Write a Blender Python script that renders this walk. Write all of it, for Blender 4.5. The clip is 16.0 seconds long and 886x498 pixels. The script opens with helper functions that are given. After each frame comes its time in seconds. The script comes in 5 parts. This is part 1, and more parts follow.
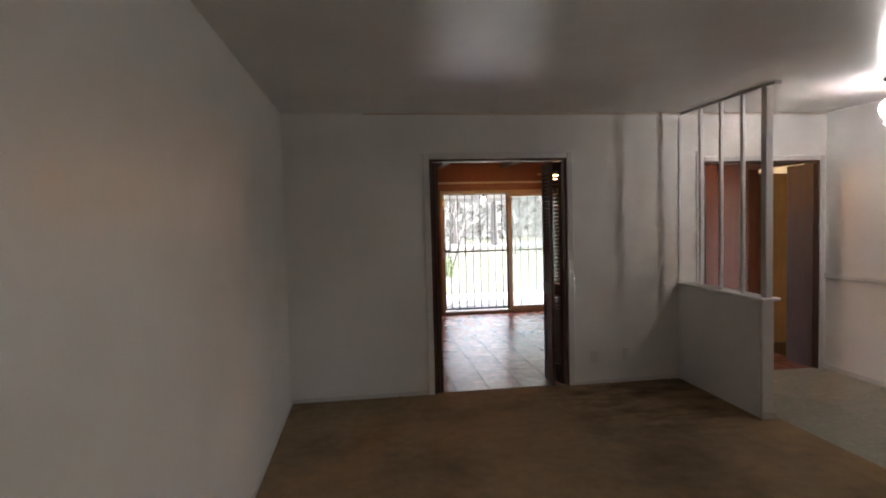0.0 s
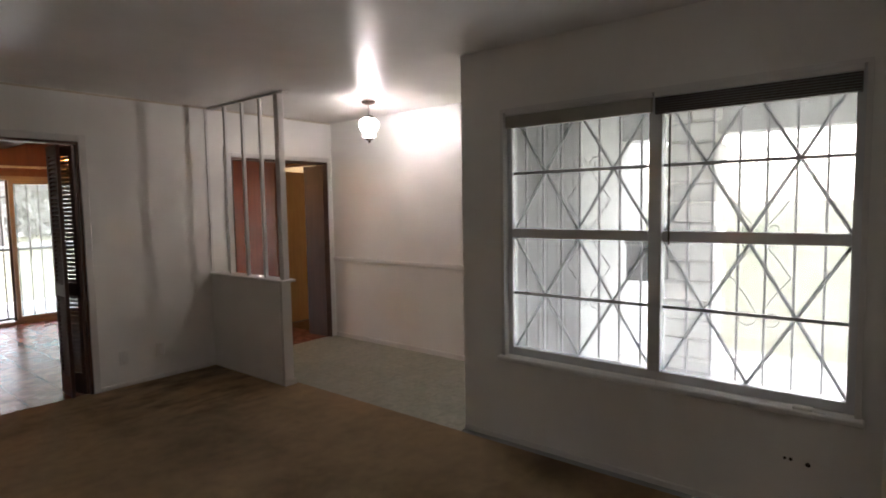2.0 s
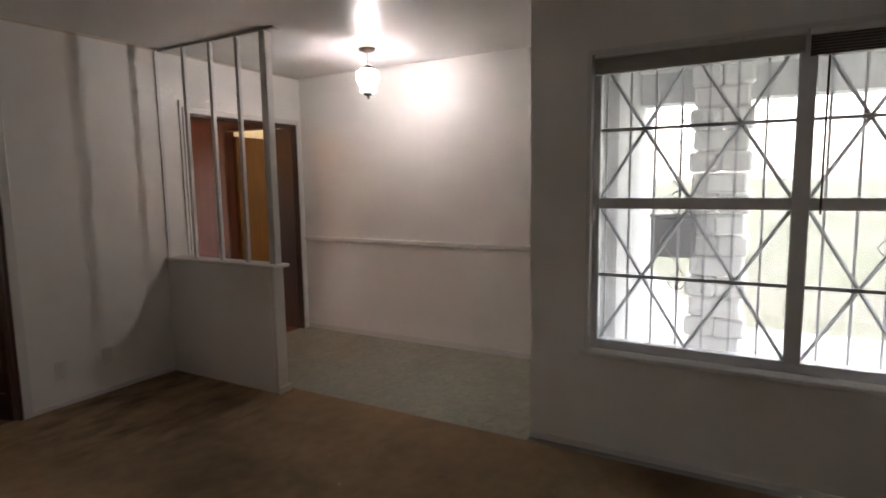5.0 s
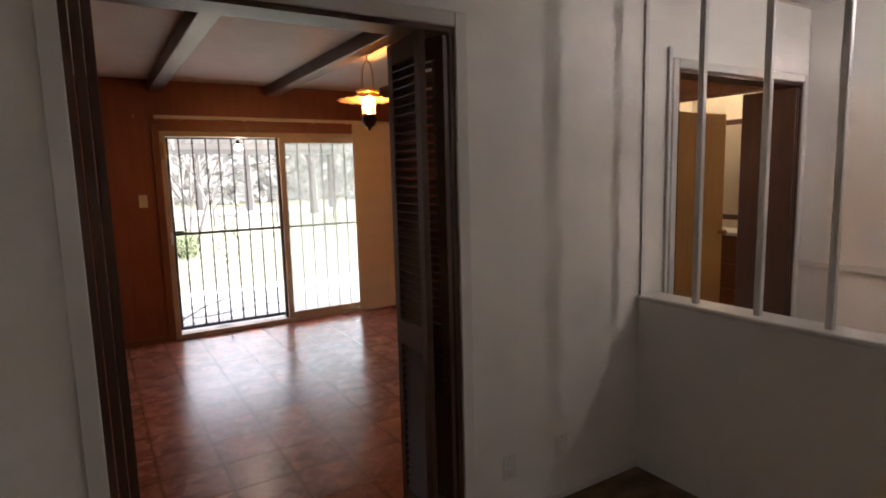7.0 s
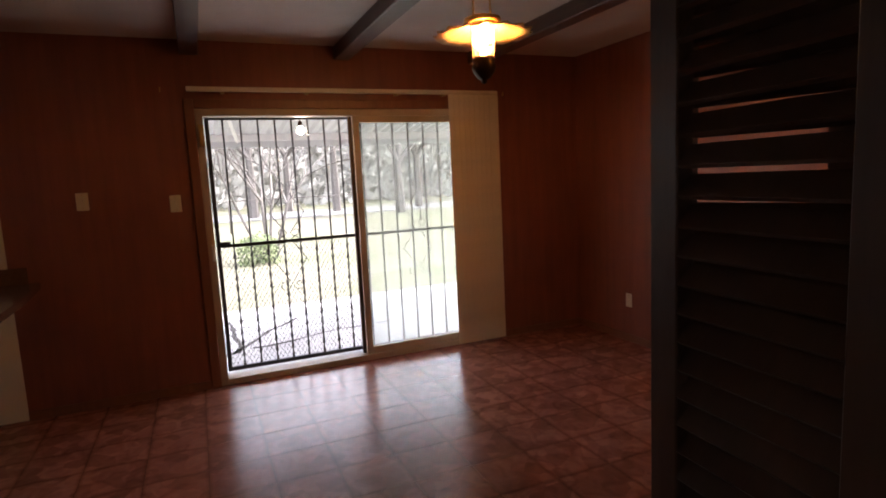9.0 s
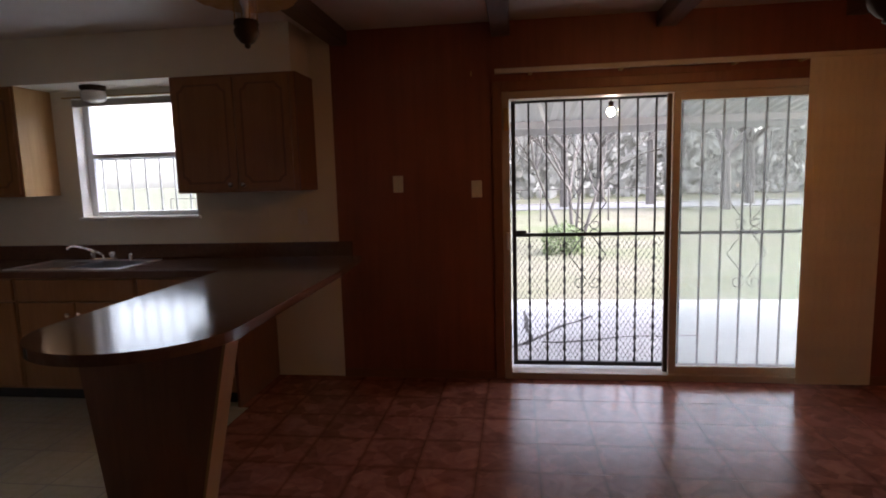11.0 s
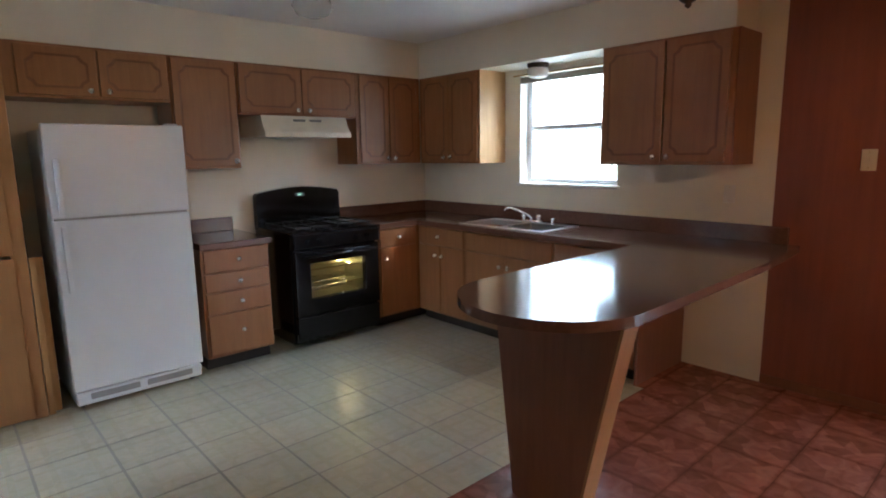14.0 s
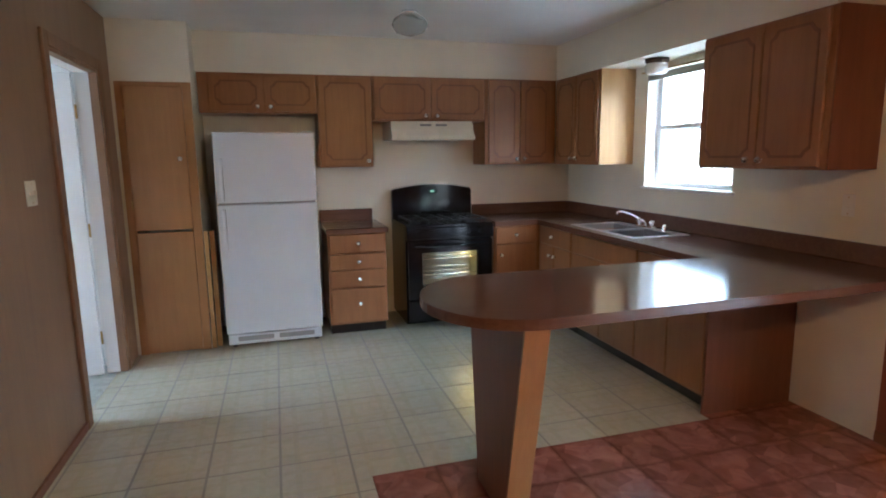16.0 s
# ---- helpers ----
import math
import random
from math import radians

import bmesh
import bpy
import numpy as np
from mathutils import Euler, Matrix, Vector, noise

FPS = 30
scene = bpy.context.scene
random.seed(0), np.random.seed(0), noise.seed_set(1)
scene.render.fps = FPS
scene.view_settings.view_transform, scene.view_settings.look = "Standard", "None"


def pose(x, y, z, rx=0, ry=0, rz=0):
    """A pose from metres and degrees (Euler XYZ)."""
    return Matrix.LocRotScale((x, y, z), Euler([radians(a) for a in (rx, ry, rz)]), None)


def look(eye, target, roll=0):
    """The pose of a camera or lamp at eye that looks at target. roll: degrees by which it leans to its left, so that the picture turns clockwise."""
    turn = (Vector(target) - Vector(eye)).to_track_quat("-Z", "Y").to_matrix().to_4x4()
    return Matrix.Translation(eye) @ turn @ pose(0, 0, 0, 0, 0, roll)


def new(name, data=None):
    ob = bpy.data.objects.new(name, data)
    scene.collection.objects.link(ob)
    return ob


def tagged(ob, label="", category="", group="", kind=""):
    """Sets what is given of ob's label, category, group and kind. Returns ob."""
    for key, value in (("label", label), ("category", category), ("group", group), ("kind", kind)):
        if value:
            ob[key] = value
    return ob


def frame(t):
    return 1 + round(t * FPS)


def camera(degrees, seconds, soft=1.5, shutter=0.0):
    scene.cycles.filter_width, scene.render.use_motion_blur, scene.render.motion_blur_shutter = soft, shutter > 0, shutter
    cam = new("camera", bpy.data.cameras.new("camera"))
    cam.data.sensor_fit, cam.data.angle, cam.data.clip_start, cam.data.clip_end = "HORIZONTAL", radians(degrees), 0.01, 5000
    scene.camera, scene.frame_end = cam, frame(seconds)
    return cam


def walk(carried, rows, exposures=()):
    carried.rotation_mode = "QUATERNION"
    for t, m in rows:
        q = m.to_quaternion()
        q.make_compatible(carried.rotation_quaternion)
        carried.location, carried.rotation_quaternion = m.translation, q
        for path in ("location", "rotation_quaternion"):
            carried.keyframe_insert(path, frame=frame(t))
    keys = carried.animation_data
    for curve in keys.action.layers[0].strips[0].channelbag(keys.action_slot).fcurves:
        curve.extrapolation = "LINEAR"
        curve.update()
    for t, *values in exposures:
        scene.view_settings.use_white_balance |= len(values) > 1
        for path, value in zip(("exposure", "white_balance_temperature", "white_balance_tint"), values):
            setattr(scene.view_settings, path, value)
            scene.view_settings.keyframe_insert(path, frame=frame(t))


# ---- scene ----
cam = camera(75.9, 16.0, 1.9)
PATH = [
    (0, (0.254, -0.052, 1.551), (0.52, 1.927, 1.447), -1.5),
    (0.5, (0.33, -0.12, 1.529), (0.956, 1.776, 1.414), -1.5),
    (1, (0.335, -0.185, 1.533), (1.35, 1.533, 1.4), -1.3),
    (1.5, (0.336, -0.241, 1.531), (1.629, 1.278, 1.385), -1.2),
    (2, (0.338, -0.298, 1.516), (1.879, 0.967, 1.362), -1.0),
    (2.5, (0.356, -0.317, 1.536), (2.051, 0.73, 1.36), -1.1),
    (3, (0.368, -0.341, 1.553), (2.174, 0.497, 1.354), -1.2),
    (3.2, (0.368, -0.341, 1.551), (2.202, 0.43, 1.347), -1.2),
    (5.3, (0.407, 1.209, 1.452), (2.054, 2.315, 1.199), -0.8),
    (5.5, (0.432, 1.452, 1.465), (1.99, 2.681, 1.214), -0.7),
    (6, (0.495, 2.038, 1.46), (1.806, 3.528, 1.216), -0.8),
    (6.5, (0.602, 2.509, 1.476), (1.762, 4.12, 1.232), -1.0),
    (7, (0.842, 3.038, 1.528), (1.883, 4.726, 1.269), -1.5),
    (7.5, (0.988, 3.51, 1.505), (1.945, 5.248, 1.25), -1.5),
    (8, (1.158, 3.973, 1.473), (2.046, 5.745, 1.207), -1.6),
    (8.2, (1.252, 4.114, 1.455), (2.103, 5.905, 1.197), -2.1),
    (10.3, (1.448, 5.06, 1.465), (1.903, 6.987, 1.186), -2.0),
    (10.5, (1.446, 5.063, 1.478), (1.727, 7.023, 1.199), -1.9),
    (11, (1.532, 5.036, 1.433), (1.274, 7.004, 1.187), -1.6),
    (11.5, (1.514, 5.017, 1.438), (0.907, 6.907, 1.193), -1.4),
    (12, (1.522, 5.012, 1.475), (0.634, 6.784, 1.203), -1.3),
    (12.5, (1.512, 4.999, 1.455), (0.451, 6.674, 1.189), -1.1),
    (13, (1.519, 5.024, 1.467), (0.3, 6.584, 1.181), -1.0),
    (13.5, (1.497, 5.059, 1.457), (0.168, 6.522, 1.153), -1.0),
    (14, (1.471, 5.187, 1.473), (0.005, 6.506, 1.141), -0.9),
    (14.5, (1.439, 5.341, 1.497), (-0.151, 6.503, 1.147), -0.7),
    (15, (1.598, 5.486, 1.506), (-0.145, 6.406, 1.165), -0.7),
    (15.5, (1.895, 5.712, 1.496), (0.032, 6.362, 1.173), -0.7),
    (16, (2.254, 6.108, 1.474), (0.359, 6.659, 1.151), -0.8),
]
EXPOSURES = [(0, 4.25, 6300, 18), (0.5, 4.12, 6300, 18), (1.2, 4.24, 6350, 18), (2.4, 4.15, 6450, 19), (3.2, 3.82, 6450, 19), (5.5, 4.2, 6450, 20), (6.5, 4.24, 6500, 20), (8.2, 4.1, 6700, 22), (10.3, 3.25, 6100, 23), (11.2, 3.22, 6200, 23), (12.0, 3.95, 7400, 30), (12.5, 4.5, 7600, 32), (13.0, 4.95, 6600, 18), (13.5, 5.12, 5700, 9), (14.0, 5.12, 5250, 7), (15.0, 5.15, 5100, 6), (16.0, 5.35, 5050, 6)]
walk(cam, [(t, look(eye, target, roll)) for t, eye, target, roll in PATH], EXPOSURES)

# ---------- world and daylight ----------
world = bpy.data.worlds.new("sky")
scene.world = world
world.use_nodes = True
wn = world.node_tree
sky = wn.nodes.new("ShaderNodeTexSky")
sky.sky_type = "NISHITA"
sky.sun_disc = False
sky.sun_elevation = radians(49)
sky.sun_rotation = radians(84)
sky.dust_density = 3.0
sky.air_density = 1.4
soft = wn.nodes.new("ShaderNodeHueSaturation")
soft.inputs["Saturation"].default_value = 0.4
wn.links.new(sky.outputs[0], soft.inputs["Color"])
wn.links.new(soft.outputs[0], wn.nodes["Background"].inputs["Color"])
wn.nodes["Background"].inputs["Strength"].default_value = 0.14

sun_data = bpy.data.lights.new("sun", "SUN")
sun_data.energy = 0.8
sun_data.angle = radians(10)
sun_data.color = (1.0, 0.97, 0.92)
sun = new("sun", sun_data)
sun.matrix_world = look((31, 3, 36), (0, 0, 0))

# ---------- materials ----------
def ramp(nt, fac, stops):
    r = nt.nodes.new("ShaderNodeValToRGB")
    e = r.color_ramp.elements
    while len(e) < len(stops):
        e.new(0.5)
    for k, (p, c) in zip(e, stops):
        k.position, k.color = p, (*c, 1)
    nt.links.new(fac, r.inputs["Fac"])
    return r.outputs["Color"]


def tex(nt, kind, scale, stretch=(1, 1, 1), detail=4.0, coord="Object", rough=0.6):
    co = nt.nodes.new("ShaderNodeTexCoord")
    mp = nt.nodes.new("ShaderNodeMapping")
    mp.inputs["Scale"].default_value = stretch
    nt.links.new(co.outputs[coord], mp.inputs["Vector"])
    n = nt.nodes.new("ShaderNodeTex" + kind)
    n.inputs["Scale"].default_value = scale
    if kind == "Noise":
        n.inputs["Detail"].default_value = detail
        n.inputs["Roughness"].default_value = rough
    nt.links.new(mp.outputs[0], n.inputs["Vector"])
    return n


def mix(nt, a, b, fac, kind="MIX"):
    m = nt.nodes.new("ShaderNodeMix")
    m.data_type, m.blend_type = "RGBA", kind
    for sock, v in ((m.inputs["Factor"], fac), (m.inputs["A"], a), (m.inputs["B"], b)):
        if isinstance(v, bpy.types.NodeSocket):
            nt.links.new(v, sock)
        elif isinstance(v, tuple):
            sock.default_value = (*v, 1)
        else:
            sock.default_value = v
    return m.outputs["Result"]


def base(name, rough=0.5, metal=0.0, color=(0.8, 0.8, 0.8), spec=0.5):
    m = bpy.data.materials.new(name)
    m.use_nodes = True
    b = m.node_tree.nodes["Principled BSDF"]
    b.inputs["Base Color"].default_value = (*color, 1)
    b.inputs["Roughness"].default_value = rough
    b.inputs["Metallic"].default_value = metal
    b.inputs["Specular IOR Level"].default_value = spec
    return m, m.node_tree, b


def bump(nt, b, height, strength, dist=0.01):
    n = nt.nodes.new("ShaderNodeBump")
    n.inputs["Strength"].default_value = strength
    n.inputs["Distance"].default_value = dist
    nt.links.new(height, n.inputs["Height"])
    nt.links.new(n.outputs[0], b.inputs["Normal"])


def paint(name, color, rough=0.45, mottle=0.06, bumpy=0.12, stain=0.1):
    m, nt, b = base(name, rough)
    big = tex(nt, "Noise", 1.3, detail=3)
    fine = tex(nt, "Noise", 55, detail=4)
    dark = tuple(c * (1 - mottle - stain) for c in color)
    c = ramp(nt, big.outputs["Fac"], [(0.25, dark), (0.55, color), (0.9, tuple(min(1, c * 1.03) for c in color))])
    nt.links.new(c, b.inputs["Base Color"])
    r = nt.nodes.new("ShaderNodeMapRange")
    r.inputs["To Min"].default_value, r.inputs["To Max"].default_value = rough * 0.8, min(1, rough * 1.3)
    nt.links.new(tex(nt, "Noise", 4, detail=5).outputs["Fac"], r.inputs["Value"])
    nt.links.new(r.outputs[0], b.inputs["Roughness"])
    bump(nt, b, fine.outputs["Fac"], bumpy, 0.004)
    return m


def wood(name, light, dark, rough=0.4, along="z", scale=3.0, spec=0.5, wear=0.0):
    m, nt, b = base(name, rough, spec=spec)
    st = {"z": (9, 9, 0.7), "x": (0.7, 9, 9), "y": (9, 0.7, 9)}[along]
    grain = tex(nt, "Noise", scale, st, detail=8, rough=0.7)
    fine = tex(nt, "Noise", scale * 9, st, detail=4)
    blot = tex(nt, "Noise", 1.6, detail=3)
    c1 = ramp(nt, grain.outputs["Fac"], [(0.2, dark), (0.5, tuple((x + y) / 2 for x, y in zip(light, dark))), (0.8, light)])
    c2 = mix(nt, c1, ramp(nt, fine.outputs["Fac"], [(0.35, (0.55, 0.5, 0.45)), (0.65, (1, 1, 1))]), 0.08, "MULTIPLY")
    c3 = mix(nt, c2, ramp(nt, blot.outputs["Fac"], [(0.3, (0.72, 0.7, 0.68)), (0.7, (1.1, 1.08, 1.05))]), 0.6, "MULTIPLY")
    nt.links.new(c3, b.inputs["Base Color"])
    r = nt.nodes.new("ShaderNodeMapRange")
    r.inputs["To Min"].default_value, r.inputs["To Max"].default_value = rough * 0.75, min(1, rough * 1.5)
    nt.links.new(blot.outputs["Fac"], r.inputs["Value"])
    nt.links.new(r.outputs[0], b.inputs["Roughness"])
    bump(nt, b, grain.outputs["Fac"], 0.08, 0.003)
    return m


def metal(name, color, rough=0.3, full=1.0):
    m, nt, b = base(name, rough, full, color)
    n = tex(nt, "Noise", 30, detail=5)
    r = nt.nodes.new("ShaderNodeMapRange")
    r.inputs["To Min"].default_value, r.inputs["To Max"].default_value = rough * 0.7, min(1, rough * 1.5)
    nt.links.new(n.outputs["Fac"], r.inputs["Value"])
    nt.links.new(r.outputs[0], b.inputs["Roughness"])
    return m


def plain(name, color, rough=0.5, spec=0.5, var=0.08, scale=6):
    m, nt, b = base(name, rough, 0.0, color, spec)
    n = tex(nt, "Noise", scale, detail=5)
    nt.links.new(ramp(nt, n.outputs["Fac"], [(0.3, tuple(c * (1 - var) for c in color)), (0.7, tuple(min(1, c * (1 + var)) for c in color))]), b.inputs["Base Color"])
    return m


def glow(name, color, strength):
    m, nt, b = base(name, 0.3, color=(0.9, 0.88, 0.82))
    b.inputs["Emission Color"].default_value = (*color, 1)
    b.inputs["Emission Strength"].default_value = strength
    return m


def pane_glass(name, haze=0.0, rough=0.0, clarity=0.94):
    """Thin window glass: clear with a gloss by Fresnel, and dust that scatters a little."""
    m = bpy.data.materials.new(name)
    m.use_nodes = True
    nt = m.node_tree
    nt.nodes.remove(nt.nodes["Principled BSDF"])
    out = nt.nodes["Material Output"]
    clear = nt.nodes.new("ShaderNodeBsdfTransparent")
    clear.inputs[0].default_value = (clarity - 0.01, clarity + 0.01, clarity, 1)
    gloss = nt.nodes.new("ShaderNodeBsdfGlossy")
    gloss.inputs["Roughness"].default_value = rough + 0.01
    facing = nt.nodes.new("ShaderNodeLayerWeight")
    facing.inputs["Blend"].default_value = 0.5
    power = nt.nodes.new("ShaderNodeMath")
    power.operation = "POWER"
    power.inputs[1].default_value = 5.0
    nt.links.new(facing.outputs["Facing"], power.inputs[0])
    fr = nt.nodes.new("ShaderNodeMath")
    fr.operation = "MULTIPLY_ADD"
    fr.inputs[1].default_value, fr.inputs[2].default_value = 0.96, 0.04
    nt.links.new(power.outputs[0], fr.inputs[0])
    a = nt.nodes.new("ShaderNodeMixShader")
    nt.links.new(fr.outputs[0], a.inputs[0])
    nt.links.new(clear.outputs[0], a.inputs[1])
    nt.links.new(gloss.outputs[0], a.inputs[2])
    last = a
    if haze:
        dust = nt.nodes.new("ShaderNodeBsdfTranslucent")
        dust.inputs[0].default_value = (0.9, 0.9, 0.9, 1)
        n = tex(nt, "Noise", 2.2, detail=6)
        r = nt.nodes.new("ShaderNodeMapRange")
        r.inputs["To Min"].default_value, r.inputs["To Max"].default_value = haze * 0.6, haze * 1.4
        nt.links.new(n.outputs["Fac"], r.inputs["Value"])
        last = nt.nodes.new("ShaderNodeMixShader")
        nt.links.new(r.outputs[0], last.inputs[0])
        nt.links.new(a.outputs[0], last.inputs[1])
        nt.links.new(dust.outputs[0], last.inputs[2])
    nt.links.new(last.outputs[0], out.inputs["Surface"])
    return m


def tile_mat(name, light, dark, rough, motif):
    """Printed vinyl tile: cloudy marbling, a motif, and a shift from tile to tile."""
    m, nt, b = base(name, rough)
    info = nt.nodes.new("ShaderNodeObjectInfo")
    co = nt.nodes.new("ShaderNodeTexCoord")
    off = nt.nodes.new("ShaderNodeVectorMath")
    off.operation = "ADD"
    k = nt.nodes.new("ShaderNodeVectorMath")
    k.operation = "SCALE"
    k.inputs[0].default_value = (13, 7, 3)
    nt.links.new(info.outputs["Random"], k.inputs["Scale"])
    nt.links.new(co.outputs["Object"], off.inputs[0])
    nt.links.new(k.outputs[0], off.inputs[1])
    cloud = nt.nodes.new("ShaderNodeTexNoise")
    cloud.inputs["Scale"].default_value = 9 if motif == "parquet" else 14
    cloud.inputs["Detail"].default_value = 5
    cloud.inputs["Distortion"].default_value = 1.2
    nt.links.new(off.outputs[0], cloud.inputs["Vector"])
    col = ramp(nt, cloud.outputs["Fac"], [(0.32, dark), (0.5, tuple((x + y) / 2 for x, y in zip(light, dark))), (0.68, light)])
    sep = nt.nodes.new("ShaderNodeSeparateXYZ")
    nt.links.new(co.outputs["Object"], sep.inputs[0])

    def op(kind, a, c=0.0):
        n = nt.nodes.new("ShaderNodeMath")
        n.operation = kind
        for s, v in zip(n.inputs, (a, c)):
            if isinstance(v, bpy.types.NodeSocket):
                nt.links.new(v, s)
            else:
                s.default_value = v
        return n.outputs[0]

    if motif == "parquet":
        shard = nt.nodes.new("ShaderNodeTexVoronoi")
        shard.inputs["Scale"].default_value = 9.5
        nt.links.new(off.outputs[0], shard.inputs["Vector"])
        hue = nt.nodes.new("ShaderNodeSeparateColor")
        nt.links.new(shard.outputs["Color"], hue.inputs[0])
        col = mix(nt, col, ramp(nt, hue.outputs[0], [(0.0, (0.62, 0.55, 0.52)), (0.5, (0.95, 0.93, 0.92)), (1.0, (1.35, 1.32, 1.28))]), 0.65, "MULTIPLY")
        rim = op("MAXIMUM", op("ABSOLUTE", sep.outputs["X"]), op("ABSOLUTE", sep.outputs["Y"]))
        dark_rim = ramp(nt, op("MULTIPLY", rim, 5.0), [(0.66, (0, 0, 0)), (0.75, (1, 1, 1))])
        col = mix(nt, col, mix(nt, col, (0.72, 0.66, 0.62), 1.0, "MULTIPLY"), dark_rim)
    else:
        wx = op("ABSOLUTE", op("SUBTRACT", op("ABSOLUTE", sep.outputs["X"]), 0.085))
        wy = op("ABSOLUTE", op("SUBTRACT", op("ABSOLUTE", sep.outputs["Y"]), 0.085))
        near = op("LESS_THAN", op("MINIMUM", wx, wy), 0.014)
        col = mix(nt, col, mix(nt, col, (0.9, 0.88, 0.8), 1.0, "MULTIPLY"), op("MULTIPLY", near, 0.4))
    tone = ramp(nt, info.outputs["Random"], [(0.0, (0.95, 0.95, 0.95)), (1.0, (1.02, 1.02, 1.01))])
    col = mix(nt, col, tone, 0.8, "MULTIPLY")
    nt.links.new(col, b.inputs["Base Color"])
    wavy = tex(nt, "Noise", 5, detail=3)
    r = nt.nodes.new("ShaderNodeMapRange")
    r.inputs["To Min"].default_value, r.inputs["To Max"].default_value = rough * 0.92, rough * 1.12
    nt.links.new(cloud.outputs["Fac"], r.inputs["Value"])
    nt.links.new(r.outputs[0], b.inputs["Roughness"])
    bump(nt, b, wavy.outputs["Fac"], 0.02, 0.004)
    return m


def carpet_mat():
    m, nt, b = base("carpet_pile", 0.95, spec=0.1)
    fine = tex(nt, "Noise", 260, detail=3)
    mid = tex(nt, "Noise", 11, detail=5)
    big = tex(nt, "Noise", 1.1, detail=4)
    c = ramp(nt, fine.outputs["Fac"], [(0.3, (0.22, 0.155, 0.092)), (0.7, (0.46, 0.335, 0.21))])
    c = mix(nt, c, ramp(nt, mid.outputs["Fac"], [(0.35, (0.78, 0.78, 0.76)), (0.65, (1.08, 1.06, 1.0))]), 0.7, "MULTIPLY")
    c = mix(nt, c, ramp(nt, big.outputs["Fac"], [(0.32, (0.62, 0.62, 0.6)), (0.5, (1.02, 1.02, 1)), (0.7, (1.25, 1.18, 1.05))]), 1.0, "MULTIPLY")
    # trodden dark smears near the divider
    sm = tex(nt, "Noise", 3.6, (0.7, 1.6, 1), detail=3)
    co = nt.nodes.new("ShaderNodeTexCoord")
    d = nt.nodes.new("ShaderNodeVectorMath")
    d.operation = "DISTANCE"
    d.inputs[1].default_value = (2.6, 4.35, 0)
    nt.links.new(co.outputs["Object"], d.inputs[0])
    zone = ramp(nt, d.outputs["Value"], [(0.45, (1, 1, 1)), (1.0, (0, 0, 0))])
    blot = ramp(nt, sm.outputs["Fac"], [(0.40, (0, 0, 0)), (0.66, (1, 1, 1))])
    c = mix(nt, c, mix(nt, c, (0.40, 0.38, 0.36), 1.0, "MULTIPLY"), mix(nt, zone, blot, 1.0, "MULTIPLY"))
    d2 = nt.nodes.new("ShaderNodeVectorMath")
    d2.operation = "DISTANCE"
    d2.inputs[1].default_value = (3.2, 1.22, 0)
    nt.links.new(co.outputs["Object"], d2.inputs[0])
    zone2 = ramp(nt, d2.outputs["Value"], [(0.08, (1, 1, 1)), (0.34, (0, 0, 0))])
    c = mix(nt, c, mix(nt, c, (0.5, 0.48, 0.46), 1.0, "MULTIPLY"), zone2)
    nt.links.new(c, b.inputs["Base Color"])
    bump(nt, b, fine.outputs["Fac"], 0.6, 0.01)
    return m


WALL_WHITE = paint("white_wall_paint", (0.88, 0.86, 0.83), 0.38, 0.03, 0.10, 0.04)
CEIL_GLOSS = paint("gloss_ceiling_paint", (0.78, 0.76, 0.74), 0.33, 0.06, 0.05, 0.05)
CREAM = paint("cream_wall_paint", (0.77, 0.725, 0.605), 0.5, 0.05, 0.12, 0.05)
CEIL_DEN = paint("den_ceiling_paint", (0.63, 0.55, 0.45), 0.6, 0.08, 0.35, 0.08)
CEIL_KIT = paint("kitchen_ceiling_paint", (0.82, 0.81, 0.78), 0.4, 0.05, 0.1, 0.05)
TRIM = paint("white_trim_paint", (0.76, 0.74, 0.72), 0.35, 0.05, 0.05, 0.03)
WALL_GLOSS = plain("gloss_wall_paint", (0.70, 0.68, 0.65), 0.38, 0.35, 0.03, 2)
CARPET = carpet_mat()


def panelling_mat(name, light, dark):
    m, nt, b = base(name, 0.42)
    co = nt.nodes.new("ShaderNodeTexCoord")
    grain = tex(nt, "Noise", 2.0, (8, 8, 0.5), detail=7, rough=0.65)
    blot = tex(nt, "Noise", 1.4, detail=4)
    c = ramp(nt, grain.outputs["Fac"], [(0.25, dark), (0.75, light)])
    c = mix(nt, c, ramp(nt, blot.outputs["Fac"], [(0.3, (0.75, 0.72, 0.7)), (0.7, (1.12, 1.1, 1.08))]), 0.8, "MULTIPLY")
    nt.links.new(c, b.inputs["Base Color"])
    r = nt.nodes.new("ShaderNodeMapRange")
    r.inputs["To Min"].default_value, r.inputs["To Max"].default_value = 0.3, 0.6
    nt.links.new(blot.outputs["Fac"], r.inputs["Value"])
    nt.links.new(r.outputs[0], b.inputs["Roughness"])
    bump(nt, b, grain.outputs["Fac"], 0.1, 0.004)
    return m


